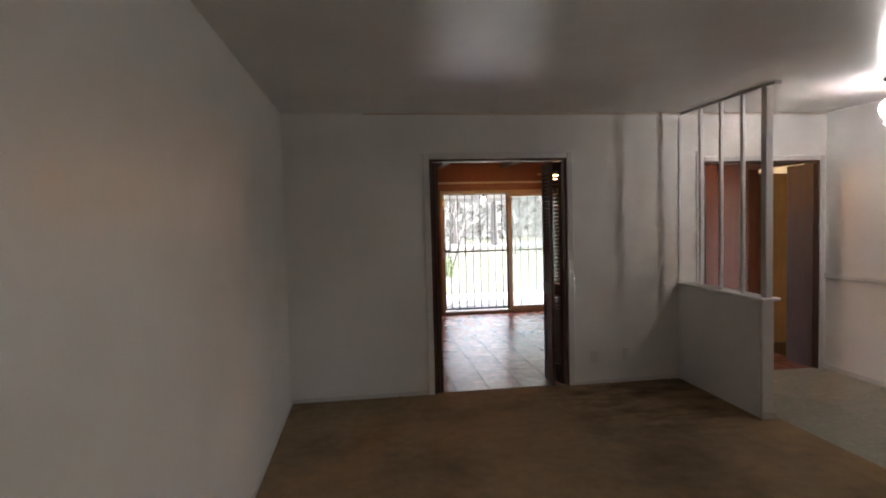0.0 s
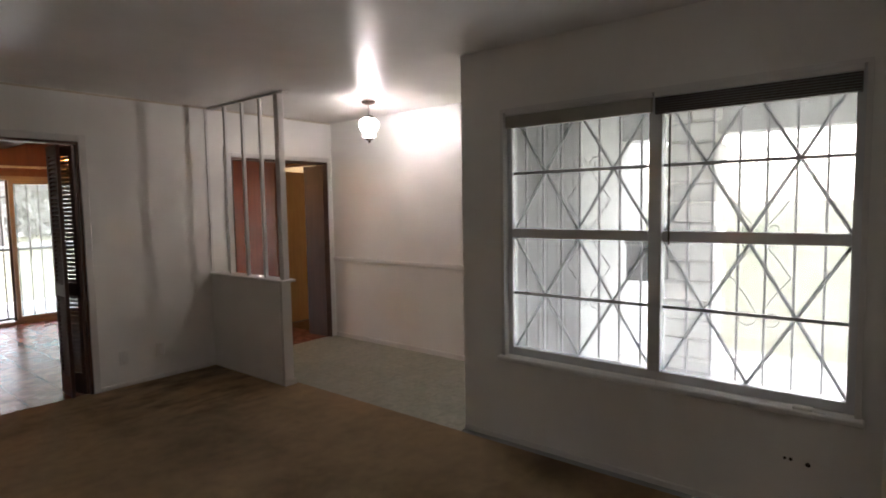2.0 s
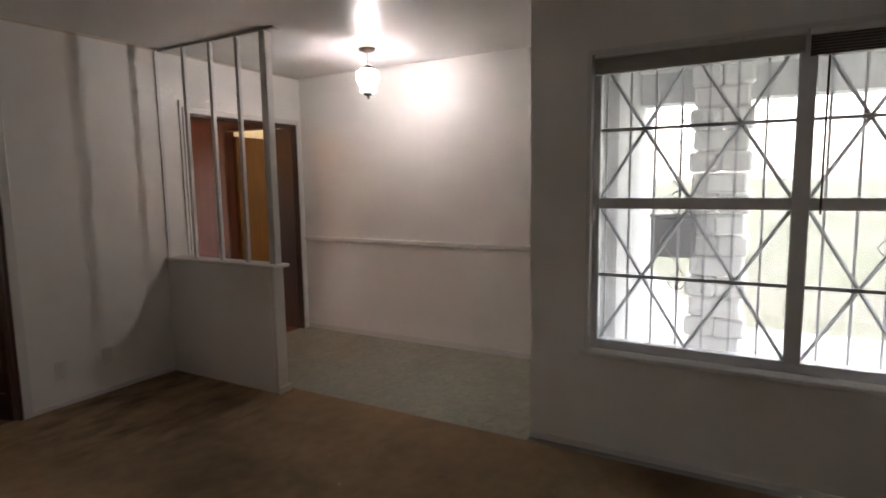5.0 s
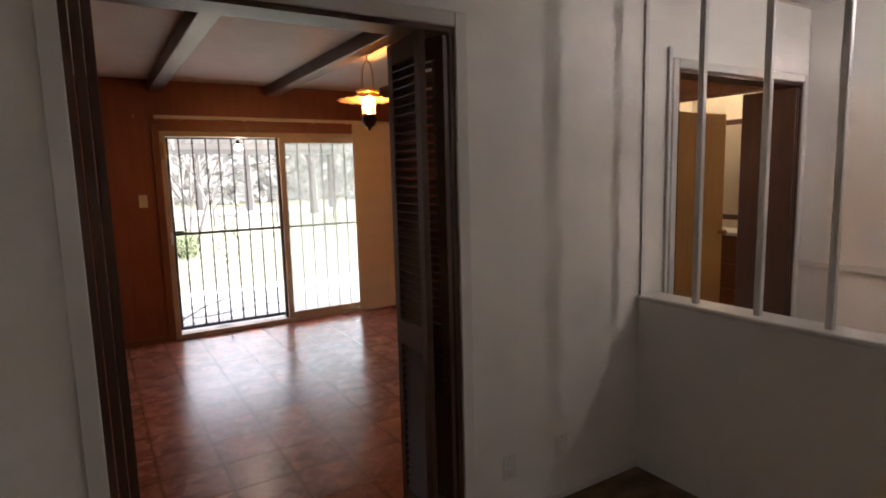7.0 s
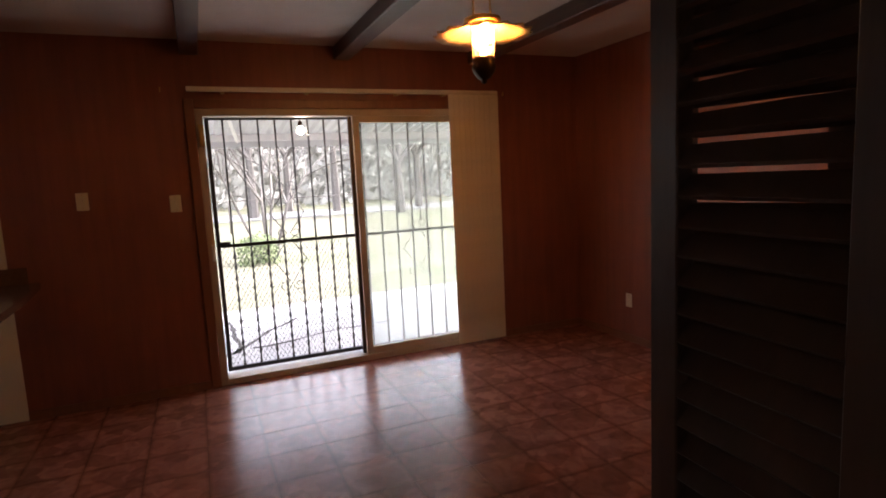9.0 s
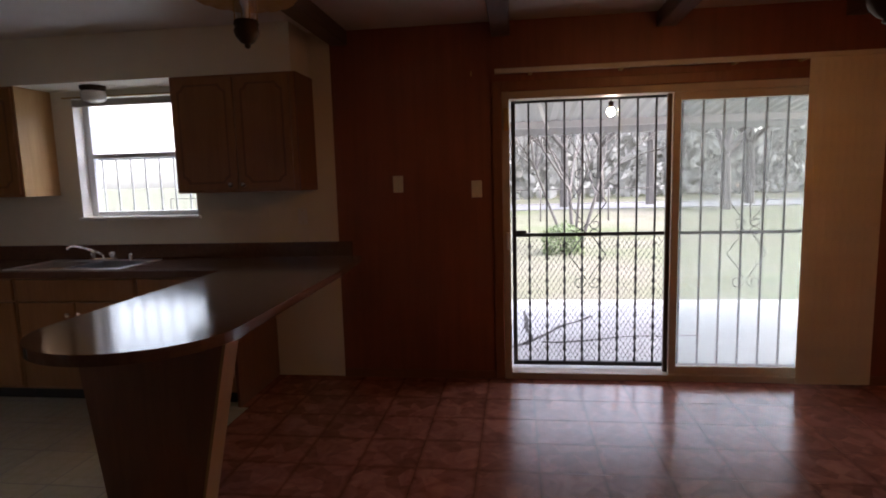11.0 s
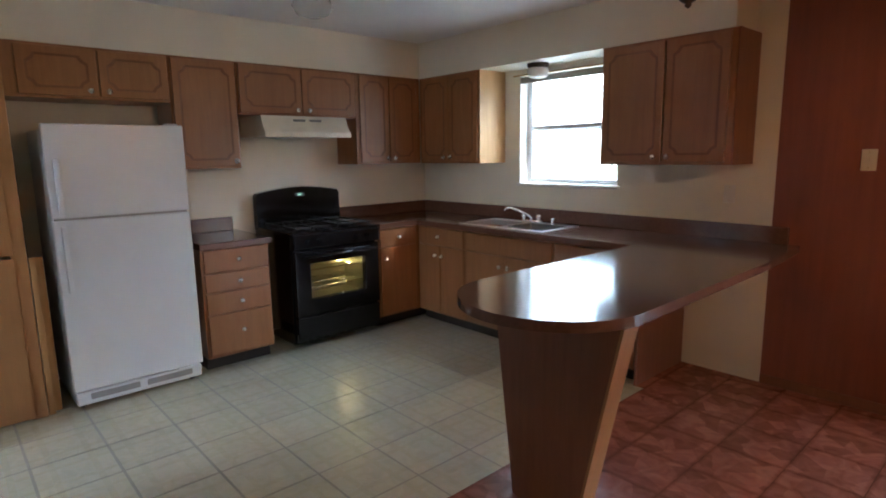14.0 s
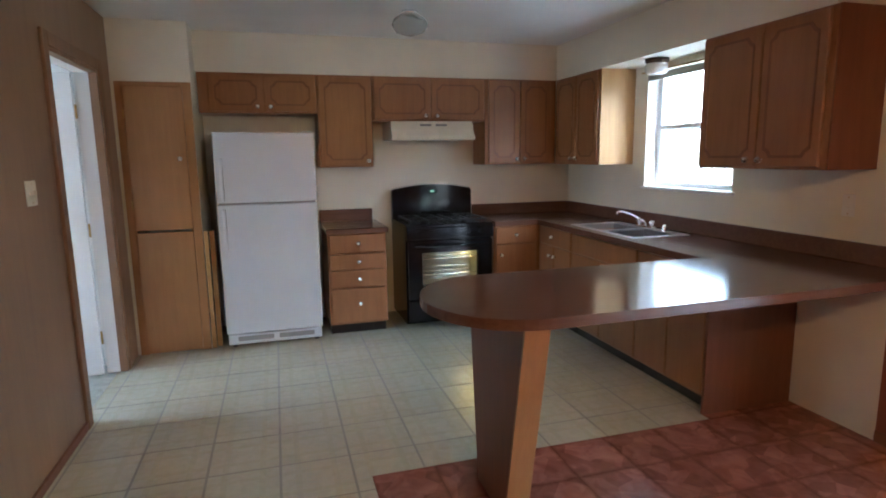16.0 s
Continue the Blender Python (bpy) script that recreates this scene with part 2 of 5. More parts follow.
PANEL = panelling_mat("brown_panelling", (0.275, 0.087, 0.046), (0.188, 0.058, 0.031))
PANEL_TAN = panelling_mat("tan_panelling", (0.33, 0.198, 0.108), (0.265, 0.152, 0.084))
TRIMBROWN = wood("brown_door_trim", (0.32, 0.175, 0.085), (0.22, 0.115, 0.055), 0.42)
DARKWOOD = wood("dark_stained_wood", (0.115, 0.052, 0.033), (0.055, 0.025, 0.017), 0.38)
BEAMWOOD = wood("beam_wood", (0.13, 0.06, 0.035), (0.05, 0.024, 0.015), 0.35, "y")
REDTRIM = wood("red_brown_trim", (0.26, 0.105, 0.05), (0.17, 0.062, 0.03), 0.38)
CAB = wood("honey_cabinet_wood", (0.37, 0.166, 0.063), (0.255, 0.110, 0.041), 0.30)
CABDARK = wood("routed_cabinet_edge", (0.26, 0.112, 0.045), (0.17, 0.07, 0.028), 0.4)
PANTRYWOOD = wood("honey_pantry_wood", (0.46, 0.245, 0.098), (0.37, 0.185, 0.07), 0.34)
CABEDGE = wood("pale_cabinet_side", (0.62, 0.40, 0.17), (0.45, 0.26, 0.10), 0.45)
LAMINATE = wood("brown_laminate", (0.19, 0.10, 0.068), (0.11, 0.056, 0.04), 0.13, "y", 5.0)
KICK = plain("dark_kick", (0.02, 0.014, 0.011), 0.6)
KNOBMAT = metal("satin_knob", (0.88, 0.87, 0.85), 0.24, 0.85)
CHROME = metal("chrome", (0.9, 0.9, 0.9), 0.2)
MIRROR = metal("mirror_silver", (0.75, 0.75, 0.75), 0.02)
STEEL = metal("brushed_steel", (0.72, 0.72, 0.73), 0.33)
# darker copy of the rim steel: shade inside the bowls is in its colour
SHADEDSTEEL = metal("shaded_bowl_steel", (0.46, 0.46, 0.47), 0.3)
ALU = metal("dull_aluminium", (0.68, 0.69, 0.71), 0.42, 0.5)
BRASS = metal("aged_brass", (0.50, 0.33, 0.12), 0.35)
BRONZE = metal("dark_bronze", (0.07, 0.045, 0.03), 0.45)
IRON = plain("black_iron", (0.012, 0.012, 0.013), 0.5)
GREYIRON = plain("grey_painted_iron", (0.40, 0.40, 0.41), 0.5)
BLACKGLOSS = plain("black_enamel", (0.007, 0.007, 0.008), 0.09, 0.35)
BLACKMATT = plain("black_cast_iron", (0.014, 0.014, 0.014), 0.55)
FRIDGE = plain("white_enamel", (0.64, 0.67, 0.705), 0.28, 0.5, 0.02)
GREYPLASTIC = plain("grey_plastic", (0.28, 0.28, 0.28), 0.5)
IVORY = plain("ivory_plastic", (0.70, 0.64, 0.50), 0.4)
WHITEPLASTIC = plain("white_plastic", (0.75, 0.74, 0.72), 0.4)
HOODMAT = plain("almond_enamel", (0.70, 0.66, 0.54), 0.35)
BLINDMAT = plain("cream_vinyl_blind", (0.62, 0.53, 0.40), 0.55)
DARKBLIND = plain("dark_wood_blind", (0.055, 0.03, 0.024), 0.45)
TAUPEBLIND = plain("taupe_blind", (0.42, 0.39, 0.34), 0.5)
SLIDERFRAME = plain("beige_slider_frame", (0.45, 0.36, 0.27), 0.45)
GLASS = pane_glass("window_glass", 0.03)
# haze is dust; the low clarity darkens the over-bright view outside
DIMDUSTY = pane_glass("dimmed_dusty_front_glass", 0.07, 0.0, 0.64)
HAZY = pane_glass("dusty_double_glass", 0.11, 0.0, 0.97)
OVENGLASS = pane_glass("oven_glass", 0.0)
CLEARGLASS = pane_glass("lamp_glass", 0.08, 0.05)
MOULDED = pane_glass("moulded_clear_glass", 0.25, 0.08)
FROST = plain("frosted_glass_globe", (0.75, 0.75, 0.72), 0.12)
GLOBE = pane_glass("lit_milk_glass", 0.55, 0.1)
LAMPBULB = glow("warm_white_bulb", (1.0, 0.93, 0.86), 32.0)
BULB = glow("amber_bulb", (1.0, 0.46, 0.13), 36.0)
HALLBULB = glow("hall_bulb", (1.0, 0.77, 0.50), 1.9)
PATIOBULB = glow("patio_bulb", (1.0, 0.85, 0.62), 9.0)
OVENBULB = glow("oven_bulb", (1.0, 0.66, 0.16), 8.5)
CLOCKGLOW = glow("green_clock_display", (0.15, 1.0, 0.35), 0.014)
OVENLINING = plain("oven_lining", (0.25, 0.24, 0.23), 0.35)
VINYL = tile_mat("cream_vinyl_tile", (0.60, 0.575, 0.435), (0.54, 0.52, 0.39), 0.25, "square")
GROUT = plain("printed_joint", (0.30, 0.285, 0.225), 0.4)
ALCVINYL = tile_mat("pale_green_vinyl", (0.45, 0.45, 0.37), (0.29, 0.30, 0.235), 0.35, "square")
PARQUET = tile_mat("red_brown_tile", (0.41, 0.175, 0.125), (0.27, 0.102, 0.073), 0.23, "parquet")
DARKJOINT = plain("dark_joint", (0.13, 0.054, 0.036), 0.25, 0.5)
CONCRETE = paint("patio_concrete", (0.40, 0.397, 0.39), 0.85, 0.1, 0.3, 0.12)
AWNING = plain("white_metal_awning", (0.62, 0.62, 0.60), 0.5)


def sheet_mat(name, color, low, high, share):
    """Thin sheet that lets some light through."""
    m = bpy.data.materials.new(name)
    m.use_nodes = True
    nt = m.node_tree
    b = nt.nodes["Principled BSDF"]
    b.inputs["Base Color"].default_value = (*color, 1)
    b.inputs["Roughness"].default_value = 0.5
    tr = nt.nodes.new("ShaderNodeBsdfTranslucent")
    n = tex(nt, "Noise", 1.5, detail=5)
    nt.links.new(ramp(nt, n.outputs["Fac"], [(0.3, low), (0.7, high)]), tr.inputs[0])
    mx = nt.nodes.new("ShaderNodeMixShader")
    mx.inputs[0].default_value = share
    nt.links.new(b.outputs[0], mx.inputs[1])
    nt.links.new(tr.outputs[0], mx.inputs[2])
    nt.links.new(mx.outputs[0], nt.nodes["Material Output"].inputs["Surface"])
    return m


SHEET = sheet_mat("milky_awning_sheet", (0.42, 0.43, 0.43), (0.6, 0.6, 0.58), (0.75, 0.76, 0.75), 0.10)
SHADE = sheet_mat("amber_glass_shade", (0.55, 0.34, 0.14), (0.70, 0.46, 0.19), (0.8, 0.55, 0.26), 0.28)
STONE = paint("white_painted_stone", (0.76, 0.74, 0.71), 0.8, 0.1, 0.6, 0.15)
DARKMETAL = plain("black_painted_metal", (0.012, 0.012, 0.012), 0.6)
SIDING = plain("grey_siding", (0.10, 0.10, 0.10), 0.6)
PORCHSLAB = paint("dark_porch_concrete", (0.45, 0.445, 0.435), 0.85, 0.1, 0.3, 0.12)
PORCHPAINT = paint("weathered_porch_paint", (0.62, 0.62, 0.61), 0.6, 0.1, 0.2, 0.1)
DARKSTREAK = plain("dark_slab_streak", (0.05, 0.045, 0.04), 0.9)
BARK = plain("bark", (0.115, 0.105, 0.095), 0.9, 0.2, 0.3, 20)
ROADMAT = plain("road_asphalt", (0.16, 0.16, 0.16), 0.9)
WOODS = plain("winter_thicket", (0.29, 0.288, 0.262), 0.9, 0.1, 0.3, 0.8)
LEAF = plain("leaf_green", (0.09, 0.12, 0.05), 0.7, 0.3, 0.4)
FARROOF = plain("far_roof", (0.14, 0.12, 0.11), 0.9)
FARWALL = plain("far_house_wall", (0.30, 0.28, 0.26), 0.9)
FARPANE = plain("far_window_pane", (0.30, 0.31, 0.33), 0.4)


def grass_mat():
    m, nt, b = base("dry_lawn", 0.95, spec=0.1)
    big = tex(nt, "Noise", 0.25, detail=6)
    fine = tex(nt, "Noise", 30, detail=3)
    c = ramp(nt, big.outputs["Fac"], [(0.35, (0.145, 0.135, 0.105)), (0.55, (0.115, 0.12, 0.078)), (0.75, (0.08, 0.11, 0.046))])
    c = mix(nt, c, ramp(nt, fine.outputs["Fac"], [(0.3, (0.6, 0.6, 0.6)), (0.7, (1.2, 1.2, 1.2))]), 0.8, "MULTIPLY")
    nt.links.new(c, b.inputs["Base Color"])
    bump(nt, b, fine.outputs["Fac"], 0.6, 0.03)
    return m


GRASS = grass_mat()

# ---------- mesh helpers ----------
def add_box(bm, lo, hi, bevel=0.0, seg=1):
    lo, hi = [min(a, b) for a, b in zip(lo, hi)], [max(a, b) for a, b in zip(lo, hi)]
    made = bmesh.ops.create_cube(bm, size=1.0)["verts"]
    for v in made:
        for i in range(3):
            v.co[i] = lo[i] + (v.co[i] + 0.5) * (hi[i] - lo[i])
    if bevel:
        edges = list({e for v in made for e in v.link_edges})
        bmesh.ops.bevel(bm, geom=edges, offset=bevel, segments=seg, affect="EDGES", profile=0.7)


def add_tube(bm, a, b, r1, r2=None, n=8, caps=True):
    a, b = Vector(a), Vector(b)
    r2 = r1 if r2 is None else r2
    q = (b - a).to_track_quat("Z", "Y")
    rings = []
    for p, r in ((a, r1), (b, r2)):
        rings.append([bm.verts.new(p + q @ Vector((r * math.cos(2 * math.pi * i / n), r * math.sin(2 * math.pi * i / n), 0))) for i in range(n)])
    for i in range(n):
        bm.faces.new((rings[0][i], rings[0][(i + 1) % n], rings[1][(i + 1) % n], rings[1][i])).smooth = n > 6
    if caps:
        bm.faces.new(rings[0][::-1])
        bm.faces.new(rings[1])


def add_path(bm, pts, r, n=6):
    for a, b in zip(pts, pts[1:]):
        add_tube(bm, a, b, r, n=n)


def add_lathe(bm, profile, centre, n=24):
    """Turn a profile of (radius, height) round the vertical through centre."""
    c = Vector(centre)
    rings = []
    for r, z in profile:
        if r < 1e-5:
            rings.append([bm.verts.new(c + Vector((0, 0, z)))])
        else:
            rings.append([bm.verts.new(c + Vector((r * math.cos(2 * math.pi * i / n), r * math.sin(2 * math.pi * i / n), z))) for i in range(n)])
    for a, b in zip(rings, rings[1:]):
        for i in range(n):
            j = (i + 1) % n
            if len(a) == 1 and len(b) == 1:
                continue
            if len(a) == 1:
                f = bm.faces.new((a[0], b[j], b[i]))
            elif len(b) == 1:
                f = bm.faces.new((a[i], a[j], b[0]))
            else:
                f = bm.faces.new((a[i], a[j], b[j], b[i]))
            f.smooth = True


def add_prism(bm, outline, z0, z1):
    lo = [bm.verts.new((x, y, z0)) for x, y in outline]
    hi = [bm.verts.new((x, y, z1)) for x, y in outline]
    n = len(outline)
    for i in range(n):
        bm.faces.new((lo[i], lo[(i + 1) % n], hi[(i + 1) % n], hi[i]))
    bm.faces.new(lo[::-1])
    bm.faces.new(hi)


def mesh_of(name, bm, material):
    bmesh.ops.recalc_face_normals(bm, faces=bm.faces)
    me = bpy.data.meshes.new(name)
    bm.to_mesh(me)
    bm.free()
    me.materials.append(material)
    return me


def part(name, bm, material, parent=None, label=""):
    ob = new(name, mesh_of(name, bm, material))
    if parent:
        ob.parent = parent
    return tagged(ob, label)


def boxes(*items, bevel=0.0, seg=1):
    bm = bmesh.new()
    for lo, hi in items:
        add_box(bm, lo, hi, bevel, seg)
    return bm


def tubes(*items, n=8):
    bm = bmesh.new()
    for a, b, r in items:
        add_tube(bm, a, b, r, n=n)
    return bm


def structure(name, bm, material, label, category):
    return tagged(part(name, bm, material), label, category, kind="structure")


def thing(name, label, category, group="", at=(0, 0, 0)):
    e = new(name)
    e.location = at
    return tagged(e, label, category, group)


def wall_boxes(axis, lo, hi, a, b, z1, holes, z0=0.0):
    """Boxes of a wall whose thickness lo..hi lies along axis, from a to b, with holes (from, to, bottom, top)."""
    out = []

    def put(p, q, u, v):
        if q - p > 1e-4 and v - u > 1e-4:
            out.append(((lo, p, u), (hi, q, v)) if axis == "x" else ((p, lo, u), (q, hi, v)))
    at = a
    for p, q, u, v in sorted(holes):
        put(at, p, z0, z1)
        put(p, q, z0, u)
        put(p, q, v, z1)
        at = q
    put(at, b, z0, z1)
    return out


# ---------- the shell ----------
HL, HD = 2.475, 2.46
AY = 1.985
MAIN = (0.815, 2.058, 0.0, 2.075)
SIDE = (3.387, 4.588, 0.0, 2.025)
WEST = (-2.09, -1.21, 0.0, 2.06)
structure("wall_living_north", boxes(*wall_boxes("y", 4.90, 4.958, -3.1, 4.66, HD, [MAIN, SIDE, WEST])), WALL_WHITE, "white painted wall with two dark doorways", "wall")
structure("wall_den_south", boxes(*wall_boxes("y", 4.962, 5.02, -3.1, 4.64, HD, [MAIN, SIDE, WEST])), PANEL_TAN, "tan-brown wood panelled wall with doorways", "wall")
structure("wall_living_west", boxes(((-0.55, -1.0, 0), (-0.43, 4.90, HL))), WALL_WHITE, "plain white painted wall", "wall")
bm = bmesh.new()
add_prism(bm, [(3.46, -0.235), (-0.53, -0.70), (-0.53, -0.85), (3.46, -0.40)], 0, HL)
structure("wall_living_south", bm, WALL_GLOSS, "glossy white painted wall beside the window", "wall")
structure("wall_living_east", boxes(*wall_boxes("x", 3.33, 3.46, -0.30, AY, HL, [(-0.145, 1.655, 0.56, 2.075)])), WALL_WHITE, "white wall with a wide front window", "wall")
structure("wall_alcove_south", boxes(((3.46, AY - 0.11, 0), (4.78, AY, HL))), WALL_WHITE, "white wall of the entry alcove", "wall")
structure("wall_alcove_east", boxes(((4.66, AY, 0), (4.78, 4.958, HL))), WALL_WHITE, "white alcove wall with a chair rail", "wall")
structure("wall_kitchen_north", boxes(*wall_boxes("y", 8.98, 9.13, -3.1, 0.26, HD, [(-1.74, -0.80, 1.215, 2.10)])), CREAM, "cream painted kitchen wall with a window", "wall")
structure("wall_den_north", boxes(*wall_boxes("y", 8.98, 9.13, 0.26, 4.76, HD, [(1.44, 3.73, 0.0, 2.0)])), PANEL, "brown wood panelled wall with a patio door", "wall")
structure("wall_kitchen_west", boxes(((-3.1, 5.02, 0), (-3.0, 8.98, HD))), CREAM, "cream painted kitchen wall", "wall")
structure("wall_den_east", boxes(*wall_boxes("x", 4.64, 4.76, 5.02, 8.98, HD, [(5.14, 5.98, 0.0, 2.03)])), PANEL, "dark brown panelled wall with a doorway", "wall")
structure("ceiling_living", boxes(((-0.54, -1.0, HL), (4.8, 4.898, HL + 0.1))), CEIL_GLOSS, "glossy off-white painted ceiling", "ceiling")
structure("ceiling_den", boxes(((0.26, 4.90, HD), (4.9, 9.2, HD + 0.1))), CEIL_DEN, "beige textured den ceiling", "ceiling")
structure("ceiling_kitchen", boxes(((-3.1, 4.90, HD), (0.258, 9.2, HD + 0.1))), CEIL_KIT, "white kitchen ceiling", "ceiling")
structure("floor_slab", boxes(((-3.2, -1.0, -0.2), (6.6, 9.13, -0.012))), CONCRETE, "concrete slab under the floors", "floor")
bm = boxes(((-0.43, -0.85, -0.012), (3.27, 4.935, 0.0)))
structure("floor_carpet", bm, CARPET, "worn tan brown carpet with dark stains", "carpet")
vinyl_floor = structure("floor_kitchen", boxes(((-3.0, 4.96, -0.011), (-0.2, 8.36, -0.0015)), ((-3.0, 8.36, -0.011), (-0.255, 8.98, -0.0015)), ((-0.2, 4.96, -0.011), (0.2, 6.46, -0.0015))), GROUT, "cream square-pattern vinyl kitchen floor", "floor")
den_floor = structure("floor_den", boxes(((-0.2, 6.46, -0.011), (4.64, 8.98, -0.001)), ((-0.255, 8.36, -0.011), (-0.2, 8.98, -0.001)), ((0.2, 4.937, -0.011), (4.64, 6.46, -0.001))), DARKJOINT, "glossy red-brown tile floor", "floor")
alcove_floor = structure("floor_alcove", boxes(((3.27, AY, -0.011), (4.66, 4.937, -0.001))), GROUT, "pale vinyl tile floor of the entry alcove", "floor")

# den ceiling beams
for bx in (0.33, 1.44, 2.50, 3.62):
    structure("ceiling_beam", boxes(((bx - 0.06, 5.02, HD - 0.10), (bx + 0.06, 8.98, HD)), bevel=0.006), BEAMWOOD, "dark wooden ceiling beam", "beam")

# soffit over the wall cabinets
structure("soffit", boxes(((-3.0, 5.55, 2.15), (-2.68, 8.98, HD)), ((-2.68, 8.66, 2.15), (0.10, 8.98, HD))), CREAM, "cream soffit above the wall cabinets", "soffit")
# pantry closet box
structure("wall_pantry", boxes(((-3.0, 5.02, 0), (-2.405, 5.045, 2.03)), ((-3.0, 5.505, 0), (-2.405, 5.55, 2.03)), ((-3.0, 5.02, 2.03), (-2.405, 5.55, HD))), CREAM, "cream plastered pantry closet box", "wall")

# utility room behind the west doorway
structure("wall_utility", boxes(((-2.36, 2.4, 0), (-2.24, 4.9, HL)), ((-2.36, 2.28, 0), (-0.53, 2.4, 0.9)), ((-2.36, 2.28, 0.9), (-2.0, 2.4, 2.1)), ((-0.8, 2.28, 0.9), (-0.53, 2.4, 2.1)), ((-2.36, 2.28, 2.1), (-0.53, 2.4, HL))), WALL_WHITE, "bright white utility room walls", "wall")
structure("ceiling_utility", boxes(((-2.4, 2.28, HL), (-0.54, 4.898, HL + 0.1))), CEIL_KIT, "white utility ceiling", "ceiling")
structure("floor_utility", boxes(((-2.24, 2.4, -0.011), (-0.53, 4.958, 0.0))), ALCVINYL, "pale vinyl utility floor", "floor")

# white door standing open into the utility room
util_door = tagged(new("door_2"), "white slab door standing open into the utility room", "door", kind="structure")
util_door.matrix_basis = pose(WEST[0] + 0.06, 4.885, 0.012, 0, 0, -84)
part("slab", boxes(((0, -0.018, 0), (0.80, 0.018, 2.02)), bevel=0.003), TRIM, util_door)
for z in (0.25, 1.0, 1.78):
    part("hinge", boxes(((-0.012, -0.03, z - 0.045), (0.004, -0.017, z + 0.045)), bevel=0.002), BRASS, util_door)

# hall behind the den's east doorway
structure("wall_hall", boxes(((4.76, 6.9, 0), (6.5, 7.0, HL)), ((6.4, 5.0, 0), (6.5, 6.9, HL)), ((4.78, 4.9, 0), (6.5, 5.0, HL))), CREAM, "cream painted hall walls", "wall")
structure("ceiling_hall", boxes(((4.76, 4.9, HL), (6.5, 7.0, HL + 0.1))), CREAM, "cream hall ceiling", "ceiling")
structure("floor_hall", boxes(((4.64, 5.0, -0.011), (6.4, 6.9, 0.0))), LAMINATE, "dark brown hall floor", "floor")


# ---------- trim ----------
def casing(name, axis, face, out, a, b, top, w, mat, label, head=True, d=0.018):
    """Door casing on a wall face: two legs and a head."""
    f0, f1 = sorted((face, face + out * d))
    bm = bmesh.new()

    def put(p, q, u, v):
        if axis == "y":
            add_box(bm, (p, f0, u), (q, f1, v), 0.004)
        else:
            add_box(bm, (f0, p, u), (f1, q, v), 0.004)
    put(a - w, a, 0, top + w)
    put(b, b + w, 0, top + w)
    if head:
        put(a + 0.0005, b - 0.0005, top, top + w)
    return structure(name, bm, mat, label, "trim")


casing("trim_main_door", "y", 4.90, -1, MAIN[0], MAIN[1], MAIN[3], 0.055, TRIM, "white painted door casing")
casing("trim_side_door", "y", 4.90, -1, SIDE[0], SIDE[1], SIDE[3], 0.045, TRIM, "white painted door casing")
structure("trim_strip", boxes(((3.315, 4.885, 0.0), (3.335, 4.90, 2.12))), TRIM, "thin white wall strip beside a doorway", "trim")
casing("trim_west_door", "y", 5.02, 1, WEST[0], WEST[1], WEST[3], 0.075, TRIMBROWN, "brown wooden door casing in the panelled wall")
casing("trim_main_door_den", "y", 5.02, 1, MAIN[0], MAIN[1], MAIN[3], 0.06, REDTRIM, "brown door casing in the panelled wall")
casing("trim_side_door_den", "y", 5.02, 1, SIDE[0], SIDE[1] - 0.0, SIDE[3], 0.04, REDTRIM, "brown door casing in the panelled wall")
casing("trim_hall_door", "x", 4.64, -1, 5.14, 5.98, 2.03, 0.06, REDTRIM, "brown door casing")


def jamb(name, a, b, y0, y1, top, mat, label):
    structure(name, boxes(((a, y0, 0), (a + 0.02, y1, top - 0.02)), ((b - 0.02, y0, 0), (b, y1, top - 0.02)), ((a, y0, top - 0.02), (b, y1, top))), mat, label, "door jamb")


jamb("jamb_main_door", MAIN[0], MAIN[1], 4.893, 5.027, MAIN[3], DARKWOOD, "dark stained door jamb")
jamb("jamb_side_door", SIDE[0], SIDE[1], 4.893, 5.027, SIDE[3], DARKWOOD, "dark stained door jamb")
jamb("jamb_west_door", WEST[0], WEST[1], 4.893, 4.975, WEST[3], TRIM, "white door jamb")
jamb("jamb_west_door_edge", WEST[0], WEST[1], 4.976, 5.027, WEST[3], TRIMBROWN, "brown wooden door jamb edge")
for name, lo, hi in (("baseboard_living_north", (-0.43, 4.888, 0), (0.76, 4.90, 0.035)), ("baseboard_living_middle", (2.113, 4.888, 0), (3.14, 4.90, 0.035)),
                     ("baseboard_living_west", (-0.43, -0.65, 0), (-0.418, 4.888, 0.035)), ("baseboard_living_east", (3.318, -0.23, 0), (3.33, AY, 0.035)),
                     ("baseboard_alcove", (4.645, AY, 0), (4.66, 4.89, 0.05)), ("chair_rail", (4.638, AY, 0.895), (4.66, 4.90, 0.935))):
    structure(name, boxes((lo, hi), bevel=0.004), TRIM, "white painted " + ("chair rail" if "rail" in name else "baseboard"), "trim")
for name, lo, hi in (("baseboard_den_north", (0.262, 8.965, 0), (1.37, 8.98, 0.06)), ("baseboard_den_east", (4.625, 6.05, 0), (4.64, 8.98, 0.06)), ("baseboard_den_west", (-1.15, 5.02, 0), (0.72, 5.034, 0.05)), ("baseboard_den_corner", (3.80, 8.965, 0), (4.625, 8.98, 0.06))):
    structure(name, boxes((lo, hi), bevel=0.004), REDTRIM, "dark brown wooden baseboard", "trim")

